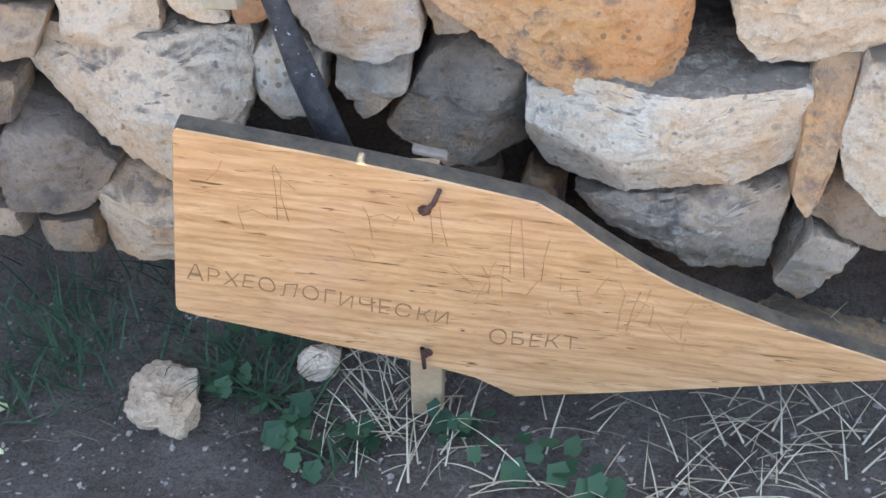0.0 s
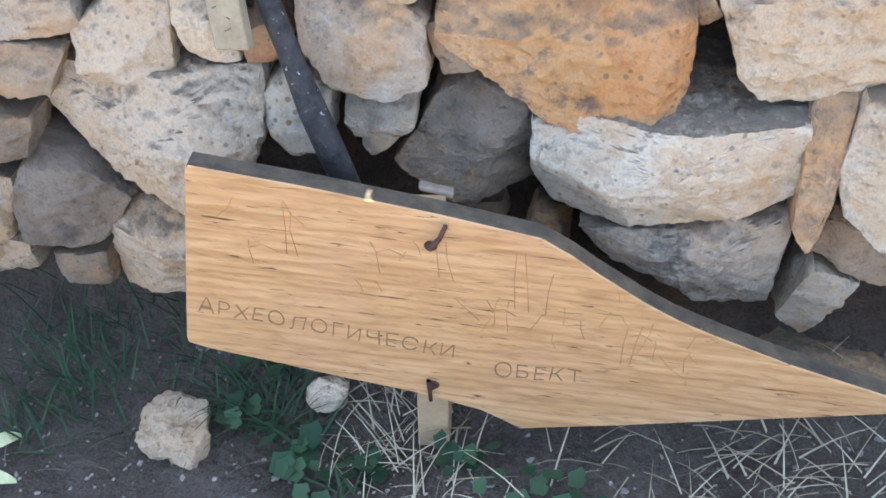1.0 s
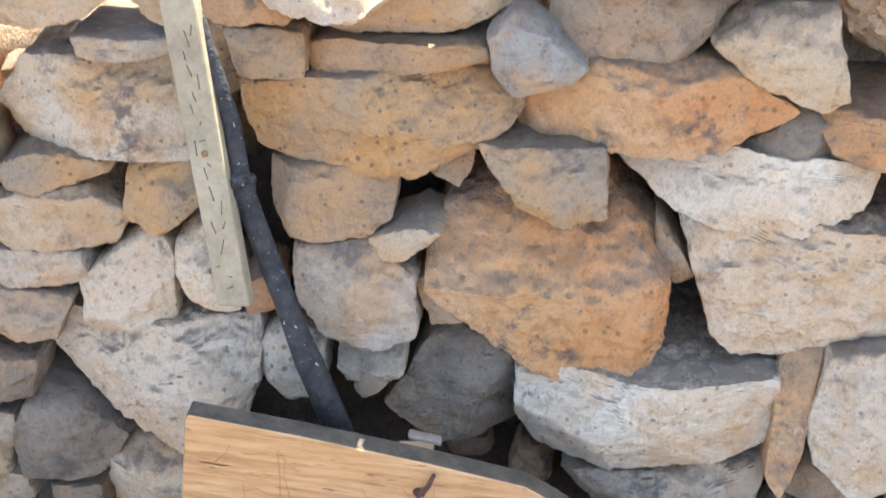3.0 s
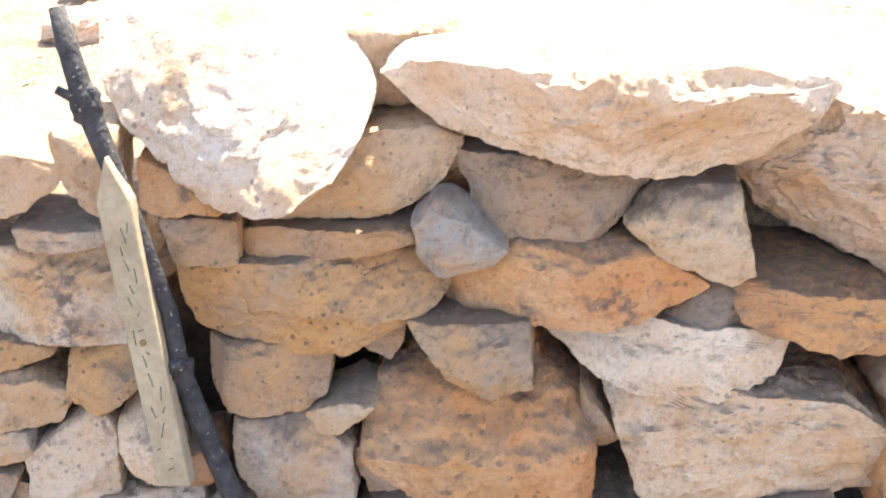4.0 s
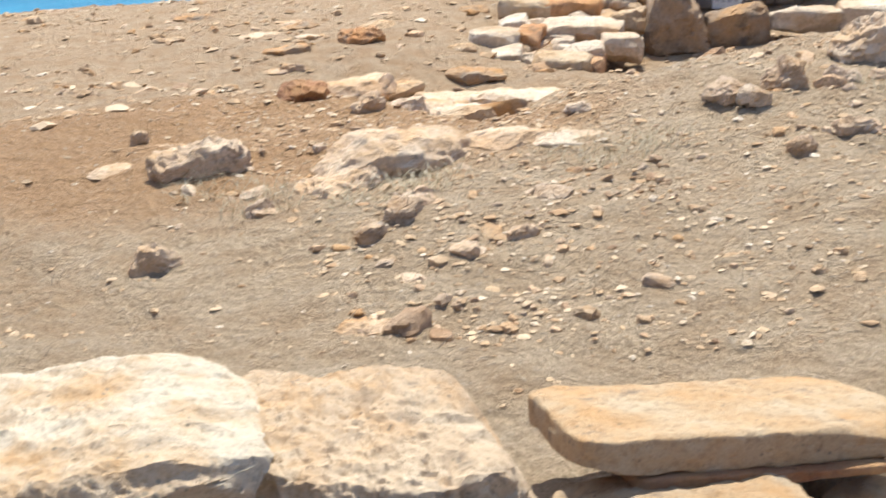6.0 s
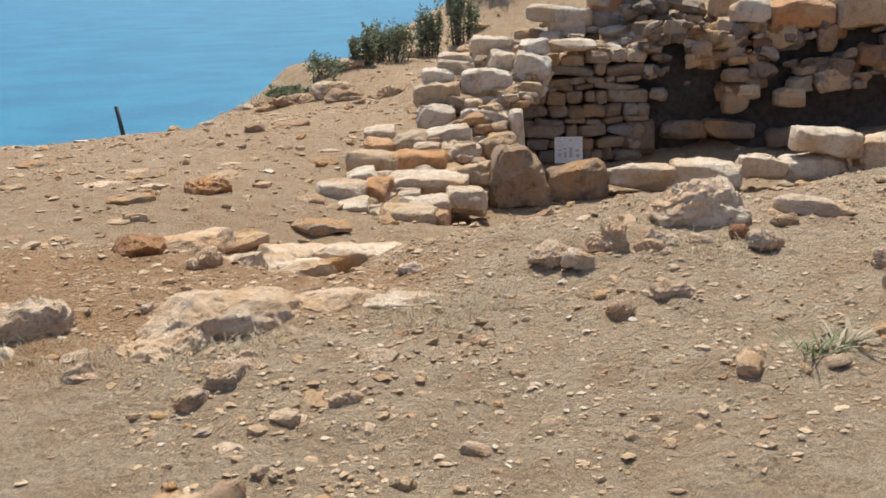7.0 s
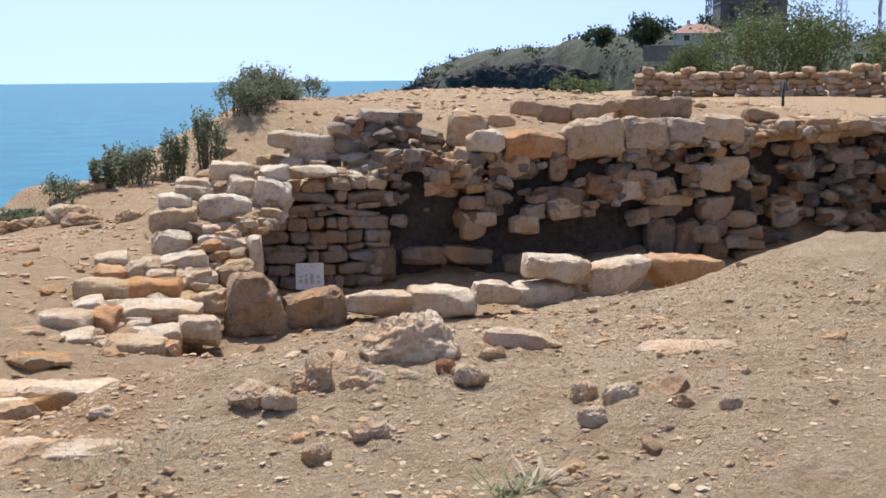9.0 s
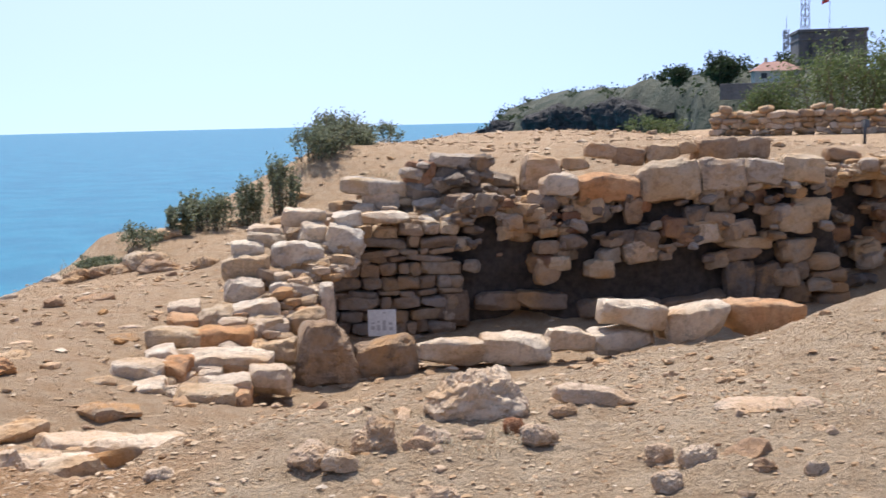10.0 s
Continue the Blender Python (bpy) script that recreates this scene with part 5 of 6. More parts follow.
def word(text, size, x, z, angle, y, parent, name):
    """Letters scratched in a surface that faces -y."""
    curve = bpy.data.curves.new(name, "FONT")
    curve.body, curve.size, curve.extrude, curve.offset = text, size, 0.0003, -0.0005
    curve.space_character = 1.06
    ob = bpy.data.objects.new(name, curve)
    scene.collection.objects.link(ob)
    me = bpy.data.meshes.new_from_object(ob.evaluated_get(bpy.context.evaluated_depsgraph_get()))
    bpy.data.objects.remove(ob)
    co = np.empty(len(me.vertices) * 3)
    me.vertices.foreach_get("co", co)
    co = co.reshape(-1, 3)
    # an unsteady hand
    p = np.stack([co[:, 0] * 55, co[:, 1] * 40, 0 * co[:, 0]], -1)
    co[:, 0] += 0.0026 * value_noise(p + 3.1, 5)
    co[:, 1] += 0.0034 * value_noise(p * (0.9, 0.5, 1) + 9.4, 6)
    me.vertices.foreach_set("co", co.ravel())
    me.materials.clear()
    me.materials.append(CARVED)
    made = new(name, me)
    made.matrix_basis = Matrix.Translation((x, y, z)) @ Matrix.Rotation(radians(angle), 4, "Y") @ Matrix.Rotation(radians(90), 4, "X")
    made.parent = parent
    return made


def scratch(points, y, parent, width=0.0011, mat=CARVED):
    """A thin carved stroke."""
    verts, faces = tube([(x, y, z) for x, z in points], [width / 2] * len(points), 5)
    return part("carved_stroke", mesh_of("carved_stroke", verts, faces), mat, parent)


def build_sign():
    sign = thing("wooden_sign", (0, 0, 0), "arrow-shaped oak board with carved words nailed to a short post", "sign")
    lower = [(0.499, 0.13), (0.43, 0.122), (0.352, 0.113), (0.2, 0.095), (0.13, 0.088), (0.08, 0.083), (0.06, 0.098), (0.034, 0.115), (-0.043, 0.143), (-0.12, 0.163), (-0.2, 0.186), (-0.28, 0.208), (-0.305, 0.218)]
    upper = [(-0.306, 0.226), (-0.278, 0.35), (-0.25, 0.474), (-0.246, 0.481), (-0.12, 0.452), (0.01, 0.418), (0.118, 0.386), (0.15, 0.362), (0.177, 0.337), (0.225, 0.297), (0.26, 0.272), (0.299, 0.25), (0.388, 0.205), (0.495, 0.16), (0.58, 0.132), (0.62, 0.124)]
    board = part("board", from_outline("board", lower + upper, 0.026), BOARD, sign)
    board.data.materials.append(CHAR)
    for p in board.data.polygons:
        if abs(p.normal.y) < 0.6:
            p.material_index = 1
    face = -0.0132
    word("АРХЕОЛОГИЧЕСКИ", 0.0305, -0.284, 0.272, 13, face, board, "carved_word")
    word("ОБЕКТ", 0.031, 0.052, 0.176, 5, face, board, "carved_word")
    marks = random.Random(23)
    # big shallow letters above that cannot be read
    for x, z, h, lean in ((-0.16, 0.36, 0.075, 0.004), (-0.148, 0.358, 0.075, 0.002), (-0.06, 0.335, 0.06, -0.002), (0.005, 0.33, 0.07, 0.003), (0.02, 0.325, 0.06, 0.0), (0.085, 0.285, 0.085, 0.006), (0.1, 0.28, 0.09, 0.004), (0.118, 0.275, 0.07, 0.01), (0.06, 0.255, 0.045, -0.004), (0.075, 0.25, 0.05, 0.003), (0.2, 0.2, 0.07, 0.012), (0.21, 0.2, 0.075, 0.014), (0.235, 0.21, 0.04, 0.006), (0.27, 0.19, 0.04, 0.004), (-0.2, 0.345, 0.05, 0.004), (0.16, 0.24, 0.03, -0.004)):
        bow = marks.uniform(-0.004, 0.004)
        scratch([(x, z), (x + lean * 0.4 + bow, z + h * 0.5), (x + lean + marks.uniform(-0.004, 0.004), z + h * marks.uniform(0.7, 1.0))], face, board, 0.0008, SCORED)
    for x, z, w in ((-0.2, 0.37, 0.03), (-0.06, 0.365, 0.03), (0.06, 0.28, 0.025), (0.21, 0.245, 0.025)):
        scratch([(x, z), (x + w * 0.5, z + 0.004), (x + w, z - 0.006)], face, board, 0.0008, SCORED)
    for i in range(22):
        x = marks.uniform(-0.24, 0.3)
        z, h, q = 0.3 - 0.3 * x + marks.uniform(-0.06, 0.07), marks.uniform(0.01, 0.034), marks.uniform(-0.9, 0.9)
        scratch([(x, z), (x + h * q * 0.6 + marks.uniform(-0.003, 0.003), z + h * 0.5), (x + h * q, z + h)], face, board, 0.0007, SCORED)
    post = from_outline("post", [(-0.06, -0.05), (-0.021, -0.05), (-0.004, 0.14), (0.012, 0.4), (-0.028, 0.4), (-0.044, 0.14)], 0.03)
    bmesh.ops.translate(post, verts=post.verts, vec=(0, 0.0285, 0))
    part("post", post, POST, sign, "square pale sawn post")
    for x, z, bend in ((0.0, 0.375, 0.02), (-0.018, 0.158, -0.004)):
        verts, faces = tube([(x, -0.012, z), (x, -0.02, z + 0.002), (x + bend * 0.6, -0.024, z + 0.018), (x + bend, -0.02, z + 0.034 if bend > 0 else z - 0.02)], [0.0035, 0.0035, 0.003, 0.0026], 7)
        nail = part("nail", mesh_of("nail", verts, faces), RUST, sign, "rusted bent nail")
        verts, faces = tube([(x, -0.0135, z), (x, -0.0145, z)], [0.0075, 0.006], 9)
        part("nail_head", mesh_of("nail_head", verts, faces), RUST, nail)
    block = from_outline("wedge", [(-0.012, 0.424), (0.024, 0.414), (0.024, 0.421), (-0.012, 0.431)], 0.012)
    bmesh.ops.translate(block, verts=block.verts, vec=(0, 0.024, 0))
    part("wedge", block, TWIG, sign)


build_sign()


def build_stake():
    stake = thing("wooden_stake", (-0.21, 0.13, 0.5), "weathered grey-green pointed wooden stake leaning on the wall", "stake")
    bm = from_outline("stake", [(-0.019, 0.03), (0.017, 0.026), (0.012, 0.36), (-0.006, 0.41), (-0.026, 0.36)], 0.022)
    body = part("body", bm, STAKE, stake)
    body.matrix_basis = pose(0.012, -0.055, 0.035, -18, -5, 0)
    marks = random.Random(17)
    for i in range(20):
        x, z = marks.uniform(-0.014, 0.004), 0.045 + 0.015 * i + marks.uniform(-0.006, 0.006)
        scratch([(x, z), (x + marks.uniform(-0.004, 0.008), z + marks.uniform(-0.004, 0.018))], -0.0112, body, 0.0013, NOTCH)
    verts, faces = tube([(-0.004, -0.0125, 0.2), (-0.004, -0.0105, 0.2)], [0.004, 0.004], 8)
    part("nail_hole", mesh_of("nail_hole", verts, faces), CARVED, body)
    pts = [(-0.096, 0.053, 0.393), (-0.13, 0.08, 0.483), (-0.145, 0.095, 0.534), (-0.165, 0.113, 0.595), (-0.19, 0.14, 0.684), (-0.194, 0.159, 0.747), (-0.227, 0.195, 0.868), (-0.244, 0.211, 0.921), (-0.259, 0.227, 0.973), (-0.271, 0.244, 1.032), (-0.278, 0.257, 1.073)]
    verts, faces = tube(pts, [0.0165, 0.0155, 0.0135, 0.0125, 0.0115, 0.011, 0.011, 0.0115, 0.0135, 0.0115, 0.0095], 12)
    v = np.array(verts)
    v += 0.0016 * np.stack([fbm(v * 60, 2, 1), fbm(v * 60, 2, 2), fbm(v * 60, 2, 3)], -1)
    branch = thing("branch", (-0.1, 0.05, 0.39), "dark crooked speckled branch propped against the stone wall", "branch")
    part("stem", mesh_of("stem", (v - np.array(branch.location)).tolist(), faces), BARK, branch)
    for i, w, h in ((8, 0.034, 0.05), (4, 0.03, 0.03)):
        knot = part("knot", rock_mesh("knot", w, 0.03, h, 700 + i, n=10, boxy=2.2, cuts=4, rough=0.14), BARK, branch, "swollen knot in the bark")
        knot.location = Vector(pts[i]) - branch.location
    stub = tube([Vector(pts[8]) - branch.location, Vector(pts[8]) - branch.location + Vector((-0.024, -0.01, 0.022))], [0.007, 0.005], 8)
    part("twig_stub", mesh_of("twig_stub", *stub), BARK, branch, "broken twig stub")


build_stake()


# ---- weeds and straw on the path ----
def blade(verts, faces, root, tip, sag, width):
    """One thin bent blade, four steps long."""
    root, tip = Vector(root), Vector(tip)
    side = (tip - root).cross(Vector((0, 0, 1)))
    side = side.normalized() * width if side.length > 1e-6 else Vector((width, 0, 0))
    k = len(verts)
    for i in range(5):
        t = i / 4
        p = root.lerp(tip, t) + Vector((0, 0, sag * math.sin(math.pi * t * 0.8)))
        w = side * (1 - 0.8 * t)
        verts += [p - w, p + w]
    faces += [(k + 2 * i, k + 2 * i + 1, k + 2 * i + 3, k + 2 * i + 2) for i in range(4)]


def tuft(name, spots, count, length, width, mat, label, lift=(0.2, 0.9), seed=1, category="grass"):
    rng = random.Random(seed)
    verts, faces = [], []
    for _ in range(count):
        x, y, r = spots[rng.randrange(len(spots))]
        a, d = rng.uniform(0, 6.283), r * math.sqrt(rng.random())
        x, y = x + d * math.cos(a), y + d * math.sin(a)
        s, b, up = length * rng.uniform(0.5, 1.3), rng.uniform(0, 6.283), rng.uniform(*lift)
        z = height(x, y)
        flat = s * math.sqrt(max(1 - up * up, 0.02))
        blade(verts, faces, (x, y, z - 0.004), (x + flat * math.cos(b), y + flat * math.sin(b), z + s * up), s * rng.uniform(0.02, 0.25), width * rng.uniform(0.6, 1.3))
    return tagged(part(name, mesh_of(name, verts, faces), mat, None), label, category, kind="stuff")


tuft("straw", [(-0.06, -0.02, 0.1), (0.4, -0.03, 0.14), (0.3, 0.0, 0.16), (0.12, 0.0, 0.2), (0.5, 0.02, 0.12), (-0.1, 0.05, 0.08)], 270, 0.1, 0.0014, STRAW, "dry bleached straw tangled over the path soil", (0.0, 0.55), 2)
tuft("straw", [(-0.3, 0.05, 0.35), (0.2, 0.02, 0.4)], 200, 0.06, 0.0009, TWIG, "thin brown dead stalks on the path soil", (0.0, 0.3), 12)
tuft("weed", [(-0.58, 0.13, 0.12), (-0.45, 0.12, 0.1), (-0.27, 0.07, 0.06), (-0.55, 0.06, 0.08)], 420, 0.075, 0.0018, WEED, "green grassy weeds at the foot of the wall", (0.25, 0.95), 3)
tuft("weed", [(-0.2, 0.02, 0.03), (-0.26, 0.05, 0.03), (-0.15, -0.04, 0.05)], 60, 0.085, 0.0022, WEED, "spreading green weed by the sign post", (0.1, 0.5), 4)


def build_mallow():
    """Low round-leaved weeds: each leaf a small lobed disc on a stalk."""
    rng = random.Random(8)
    verts, faces = [], []
    for x, y, n in ((-0.21, -0.02, 9), (-0.1, -0.055, 8), (0.0, -0.02, 7), (0.12, -0.075, 8), (-0.19, -0.07, 8), (-0.26, 0.1, 5), (0.17, -0.09, 6), (-0.3, 0.02, 5), (0.03, -0.04, 5)):
        for _ in range(n):
            a, d = rng.uniform(0, 6.28), rng.uniform(0.005, 0.04)
            c = Vector((x + d * math.cos(a), y + d * math.sin(a), height(x, y) + rng.uniform(0.012, 0.04)))
            r, tip = rng.uniform(0.008, 0.018), Euler((rng.uniform(-0.5, 0.5), rng.uniform(-0.5, 0.5), 0))
            k = len(verts)
            verts.append(c)
            for i in range(15):
                q = 2 * math.pi * i / 15
                rr = r * (1 + 0.16 * math.cos(5 * q)) * (0.45 if i == 0 else 1)
                v = Vector((rr * math.cos(q), rr * math.sin(q), 0.25 * rr))
                v.rotate(tip)
                verts.append(c + v)
            faces += [(k, k + 1 + i, k + 1 + (i + 1) % 15) for i in range(15)]
            blade(verts, faces, (x, y, height(x, y) - 0.003), c, 0.004, 0.0007)
    tagged(part("mallow_weed", mesh_of("mallow_weed", verts, faces), WEED, None), "low round-leaved green weeds on dark soil", "weed", kind="stuff")


build_mallow()
for x, y, turn in ((-0.605, -0.02, 55), (-0.59, -0.085, 15)):
    bm = bmesh.new()
    ring = [bm.verts.new((0.028 * (i / 6 - 0.5) * 2, s * 0.009 * math.sin(math.pi * i / 6) + 0.0004 * i, 0.01 * math.sin(math.pi * i / 6) + 0.004 * s)) for s in (1, -1) for i in range(7)]
    for i in range(6):
        bm.faces.new((ring[i], ring[i + 1], ring[i + 8], ring[i + 7]))
    leaf = part("fallen_leaf", bm, YELLOWLEAF, None)
    leaf.matrix_basis = pose(x, y, height(x, y) + 0.012, 0, 15, turn)
    tagged(leaf, "dry yellow fallen leaf on the path soil", "leaf", "fallen leaves")

tuft("grass_tuft", [(2.26, 1.18, 0.07)], 45, 0.085, 0.003, YELLOWGREEN, "dusty green grass tuft on the stony slope", (0.05, 0.45), 5)
tuft("dry_grass", [(2.3, 1.17, 0.05)], 36, 0.1, 0.004, STRAW, "bleached dry blades of a grass tuft", (0.0, 0.3), 9)
tuft("dry_grass", [(9.1, 18.9, 0.5), (8.4, 18.0, 0.4), (7.4, 17.1, 0.4), (4.4, 15.4, 0.5), (6.3, 16.2, 0.4), (12.0, 22.4, 0.6), (8.6, 14.8, 0.3), (9.8, 17.5, 0.4)], 900, 0.16, 0.005, STRAW, "dry grass between the shrubs on the cliff edge", (0.4, 0.95), 10)
tuft("dry_grass", [(0.98, 1.78, 0.13), (1.12, 1.85, 0.1), (1.55, 1.93, 0.12), (1.75, 1.95, 0.1), (0.72, 1.95, 0.12), (2.5, 2.0, 0.12), (3.4, 1.7, 0.2), (0.62, 2.2, 0.12), (1.1, 1.9, 0.16), (1.6, 1.98, 0.2)], 1500, 0.055, 0.0012, STRAW, "short dry grass between half-buried rocks", (0.05, 0.6), 6)
tuft("dry_grass", [(1.6, 1.4, 0.9), (2.7, 1.6, 0.9), (0.6, 1.6, 0.6)], 260, 0.05, 0.0009, TWIG, "dead twigs and stalks on trodden earth", (0.0, 0.2), 7)


# ---- shrubs and trees ----
def plant(name, at, w, h, seed, mat, label, category, leaves=1500, leaf=0.03, stems=9, lean=0.0, group=""):
    """Stems that fork, with small leaves gathered along them; an uneven, open outline."""
    rng = random.Random(seed)
    root = thing(name, at, label, category, group)
    sv, sf, tips = [], [], []
    for i in range(stems):
        a, out = rng.uniform(0, 6.283), rng.random() ** 0.6
        end = Vector((w / 2 * out * math.cos(a) + lean * h, w / 2 * out * math.sin(a), h * rng.uniform(0.5, 1.0) * (1 - 0.25 * out * out)))
        r = 0.012 * h + 0.004
        foot = Vector((end.x * 0.72, end.y * 0.72, -0.05 * h)) if category == "shrub" else Vector((0, 0, -0.05 * h))
        mid = (foot + end) * 0.5 + Vector((rng.uniform(-1, 1) * w * 0.06, rng.uniform(-1, 1) * w * 0.06, h * 0.05))
        v, f = tube([foot, mid, end], [r, r * 0.6, r * 0.2], 5)
        sf += [tuple(q + len(sv) for q in g) for g in f]
        sv += v
        for k in range(4):
            t = rng.uniform(0.3, 0.9)
            b = mid.lerp(end, t)
            e = b + Vector((rng.uniform(-1, 1) * w * 0.16, rng.uniform(-1, 1) * w * 0.16, rng.uniform(0.05, 0.4) * h))
            v, f = tube([b, e], [r * 0.35, r * 0.1], 4)
            sf += [tuple(q + len(sv) for q in g) for g in f]
            sv += v
            tips.append((b, e))
        tips += [(mid, end), (foot.lerp(mid, 0.3), mid), (foot.lerp(mid, 0.6), end)]
    part("branchwork", mesh_of("branchwork", sv, sf), TWIG, root)
    lv, lf = [], []
    spray = 0.045 if category == "shrub" else 0.075
    for i in range(leaves):
        b, e = tips[rng.randrange(len(tips))]
        p = b.lerp(e, rng.random()) + Vector((rng.gauss(0, 1) * w * spray, rng.gauss(0, 1) * w * spray, rng.gauss(0, 1) * h * 0.05))
        if p.z < 0.0:
            p.z = abs(p.z)
        d = Vector((rng.uniform(-1, 1), rng.uniform(-1, 1), rng.uniform(-0.3, 1))).normalized() * leaf * rng.uniform(0.6, 1.4)
        s = d.cross(Vector((rng.uniform(-1, 1), rng.uniform(-1, 1), rng.uniform(-1, 1)))).normalized() * leaf * 0.3
        k = len(lv)
        lv += [p, p + d * 0.5 + s, p + d, p + d * 0.5 - s]
        lf.append((k, k + 1, k + 2, k + 3))
    part("crown", mesh_of("crown", lv, lf, smooth=False), mat, root)
    return root


def ground_at(x, y, drop=0.05):
    return (x, y, height(x, y) - drop)


CLIFF_SHRUBS = "shrubs along the cliff edge"
plant("shrub", (10.55, 20.6, 0.72), 1.35, 1.0, 1, SHRUB, "grey-green leafy shrub on the cliff edge", "shrub", 7500, 0.06, 34, group=CLIFF_SHRUBS)
plant("shrub", (12.6, 23.0, 1.15), 0.9, 0.5, 2, SHRUB, "low sparse grey-green shrub on the cliff edge", "shrub", 900, 0.06, 8, group=CLIFF_SHRUBS)
plant("shrub", (8.1, 17.6, height(8.1, 17.6) - 0.03), 0.55, 0.92, 3, SHRUB, "upright narrow shrub on the cliff edge", "shrub", 2600, 0.05, 15, group=CLIFF_SHRUBS)
plant("shrub", (7.3, 16.9, height(7.3, 16.9) - 0.03), 0.4, 0.8, 4, SHRUB, "thin upright shrub on the cliff edge", "shrub", 1900, 0.05, 11, group=CLIFF_SHRUBS)
plant("shrub", (6.5, 16.5, height(6.5, 16.5) - 0.03), 0.8, 0.58, 5, SHRUB, "spreading low shrub on the cliff edge", "shrub", 2600, 0.05, 20, group=CLIFF_SHRUBS)
plant("shrub", (5.9, 16.1, height(5.9, 16.1) - 0.04), 0.6, 0.5, 6, SHRUB, "spreading low shrub on the cliff edge", "shrub", 1400, 0.06, 10, group=CLIFF_SHRUBS)
plant("shrub", (5.2, 15.6, height(5.2, 15.6) - 0.04), 0.8, 0.36, 7, SHRUB, "flat grassy shrub on the cliff edge", "shrub", 900, 0.045, 9, group=CLIFF_SHRUBS)
for x, y, w, h, seed in ((9.4, 19.2, 0.9, 0.62, 51), (11.5, 22.0, 0.9, 0.6, 55), (10.0, 19.9, 0.9, 0.7, 56), (4.6, 15.2, 0.6, 0.2, 57), (9.7, 19.4, 0.8, 0.5, 62)):
    plant("shrub", (x, y, height(x, y) - 0.05), w, h, seed, SHRUB, "small grey-green shrub on the cliff edge", "shrub", 2200, 0.05, 18, group=CLIFF_SHRUBS)
plant("shrub", (-1.0, 2.25, height(-1.0, 2.25) - 0.02), 0.5, 0.3, 8, YELLOWGREEN, "pale green bush behind the wall", "shrub", 1500, 0.03, 14)
plant("shrub", (45.3, 39.5, 0.9), 7.4, 3.9, 9, YELLOWGREEN, "large feathery yellow-green tamarisk bush", "shrub", 11000, 0.16, 40)
plant("shrub", (50.5, 36.0, 0.9), 5.0, 3.2, 10, YELLOWGREEN, "large feathery yellow-green tamarisk bush", "shrub", 6000, 0.16, 26)
plant("shrub", (42.0, 41.5, 0.6), 3.2, 2.2, 15, YELLOWGREEN, "feathery yellow-green tamarisk bush", "shrub", 4000, 0.13, 18)
plant("shrub", (29.0, 34.2, 0.7), 2.1, 0.85, 11, YELLOWGREEN, "low pale green grassy bush", "shrub", 1800, 0.09, 16)

# ---- the card, the pegs and posts ----
def build_card():
    card = thing("information_card", (5.48, 8.7, -0.42), "small white printed card on a peg before the ruin", "sign")
    bm = from_outline("panel", [(-0.125, 0.2), (0.125, 0.2), (0.125, 0.435), (-0.125, 0.435)], 0.008)
    panel = part("panel", bm, PAPER, card)
    panel.matrix_basis = pose(0, 0, 0, -6, 0, -29)
    for x, z, w, h in ((-0.08, 0.26, 0.03, 0.03), (-0.03, 0.25, 0.025, 0.05), (0.02, 0.25, 0.03, 0.09), (0.08, 0.25, 0.03, 0.03), (-0.08, 0.31, 0.03, 0.012), (0.075, 0.3, 0.03, 0.02), (0.02, 0.4, 0.03, 0.012), (-0.03, 0.32, 0.02, 0.015)):
        b = from_outline("print_bar", [(x - w / 2, z), (x + w / 2, z), (x + w / 2, z + h), (x - w / 2, z + h)], 0.002)
        bmesh.ops.translate(b, verts=b.verts, vec=(0, -0.0055, 0))
        part("print_bar", b, INK, panel)
    v, f = tube([(0.02, 0.035, -0.05), (0.02, 0.045, 0.3)], [0.008, 0.008], 8)
    part("peg", mesh_of("peg", v, f), DARK_METAL, card)


build_card()


def post(name, base, top, radius, label):
    v, f = tube([base, Vector(base).lerp(Vector(top), 0.5), top], [radius, radius, radius * 0.92], 9)
    return tagged(part(name, mesh_of(name, v, f), DARK_METAL, None), label, "post")


post("iron_post", (2.32, 14.6, -0.6), (2.25, 14.7, -0.05), 0.028, "rusty iron post at the cliff edge")
post("iron_peg", (2.62, 6.45, -0.3), (2.6, 6.45, -0.03), 0.012, "short dark iron peg beside the lowest stones")
marker = thing("path_marker", (23.2, 19.2, 0.75), "dark metal marker post with a small plate", "post")
v, f = tube([(0, 0, -0.1), (0, 0, 0.66)], [0.035, 0.035], 8)
part("pole", mesh_of("pole", v, f), DARK_METAL, marker)
b = from_outline("plate", [(-0.09, 0.6), (0.09, 0.6), (0.09, 0.82), (-0.09, 0.82)], 0.02)
part("plate", b, DARK_METAL, marker).matrix_basis = pose(0, -0.05, 0, -35, 0, -45)

# ---- the far rubble wall ----
far_wall = thing("far_wall", (28.5, 25.0, 0.9), "distant low rubble wall of sunlit buff stones", "wall", kind="structure")
PIECES = [rock_mesh("stone", 1, 1, 1, 900 + i, n=5, boxy=4.5, cuts=7, rough=0.07) for i in range(8)]
rng = random.Random(44)
z = 0.82
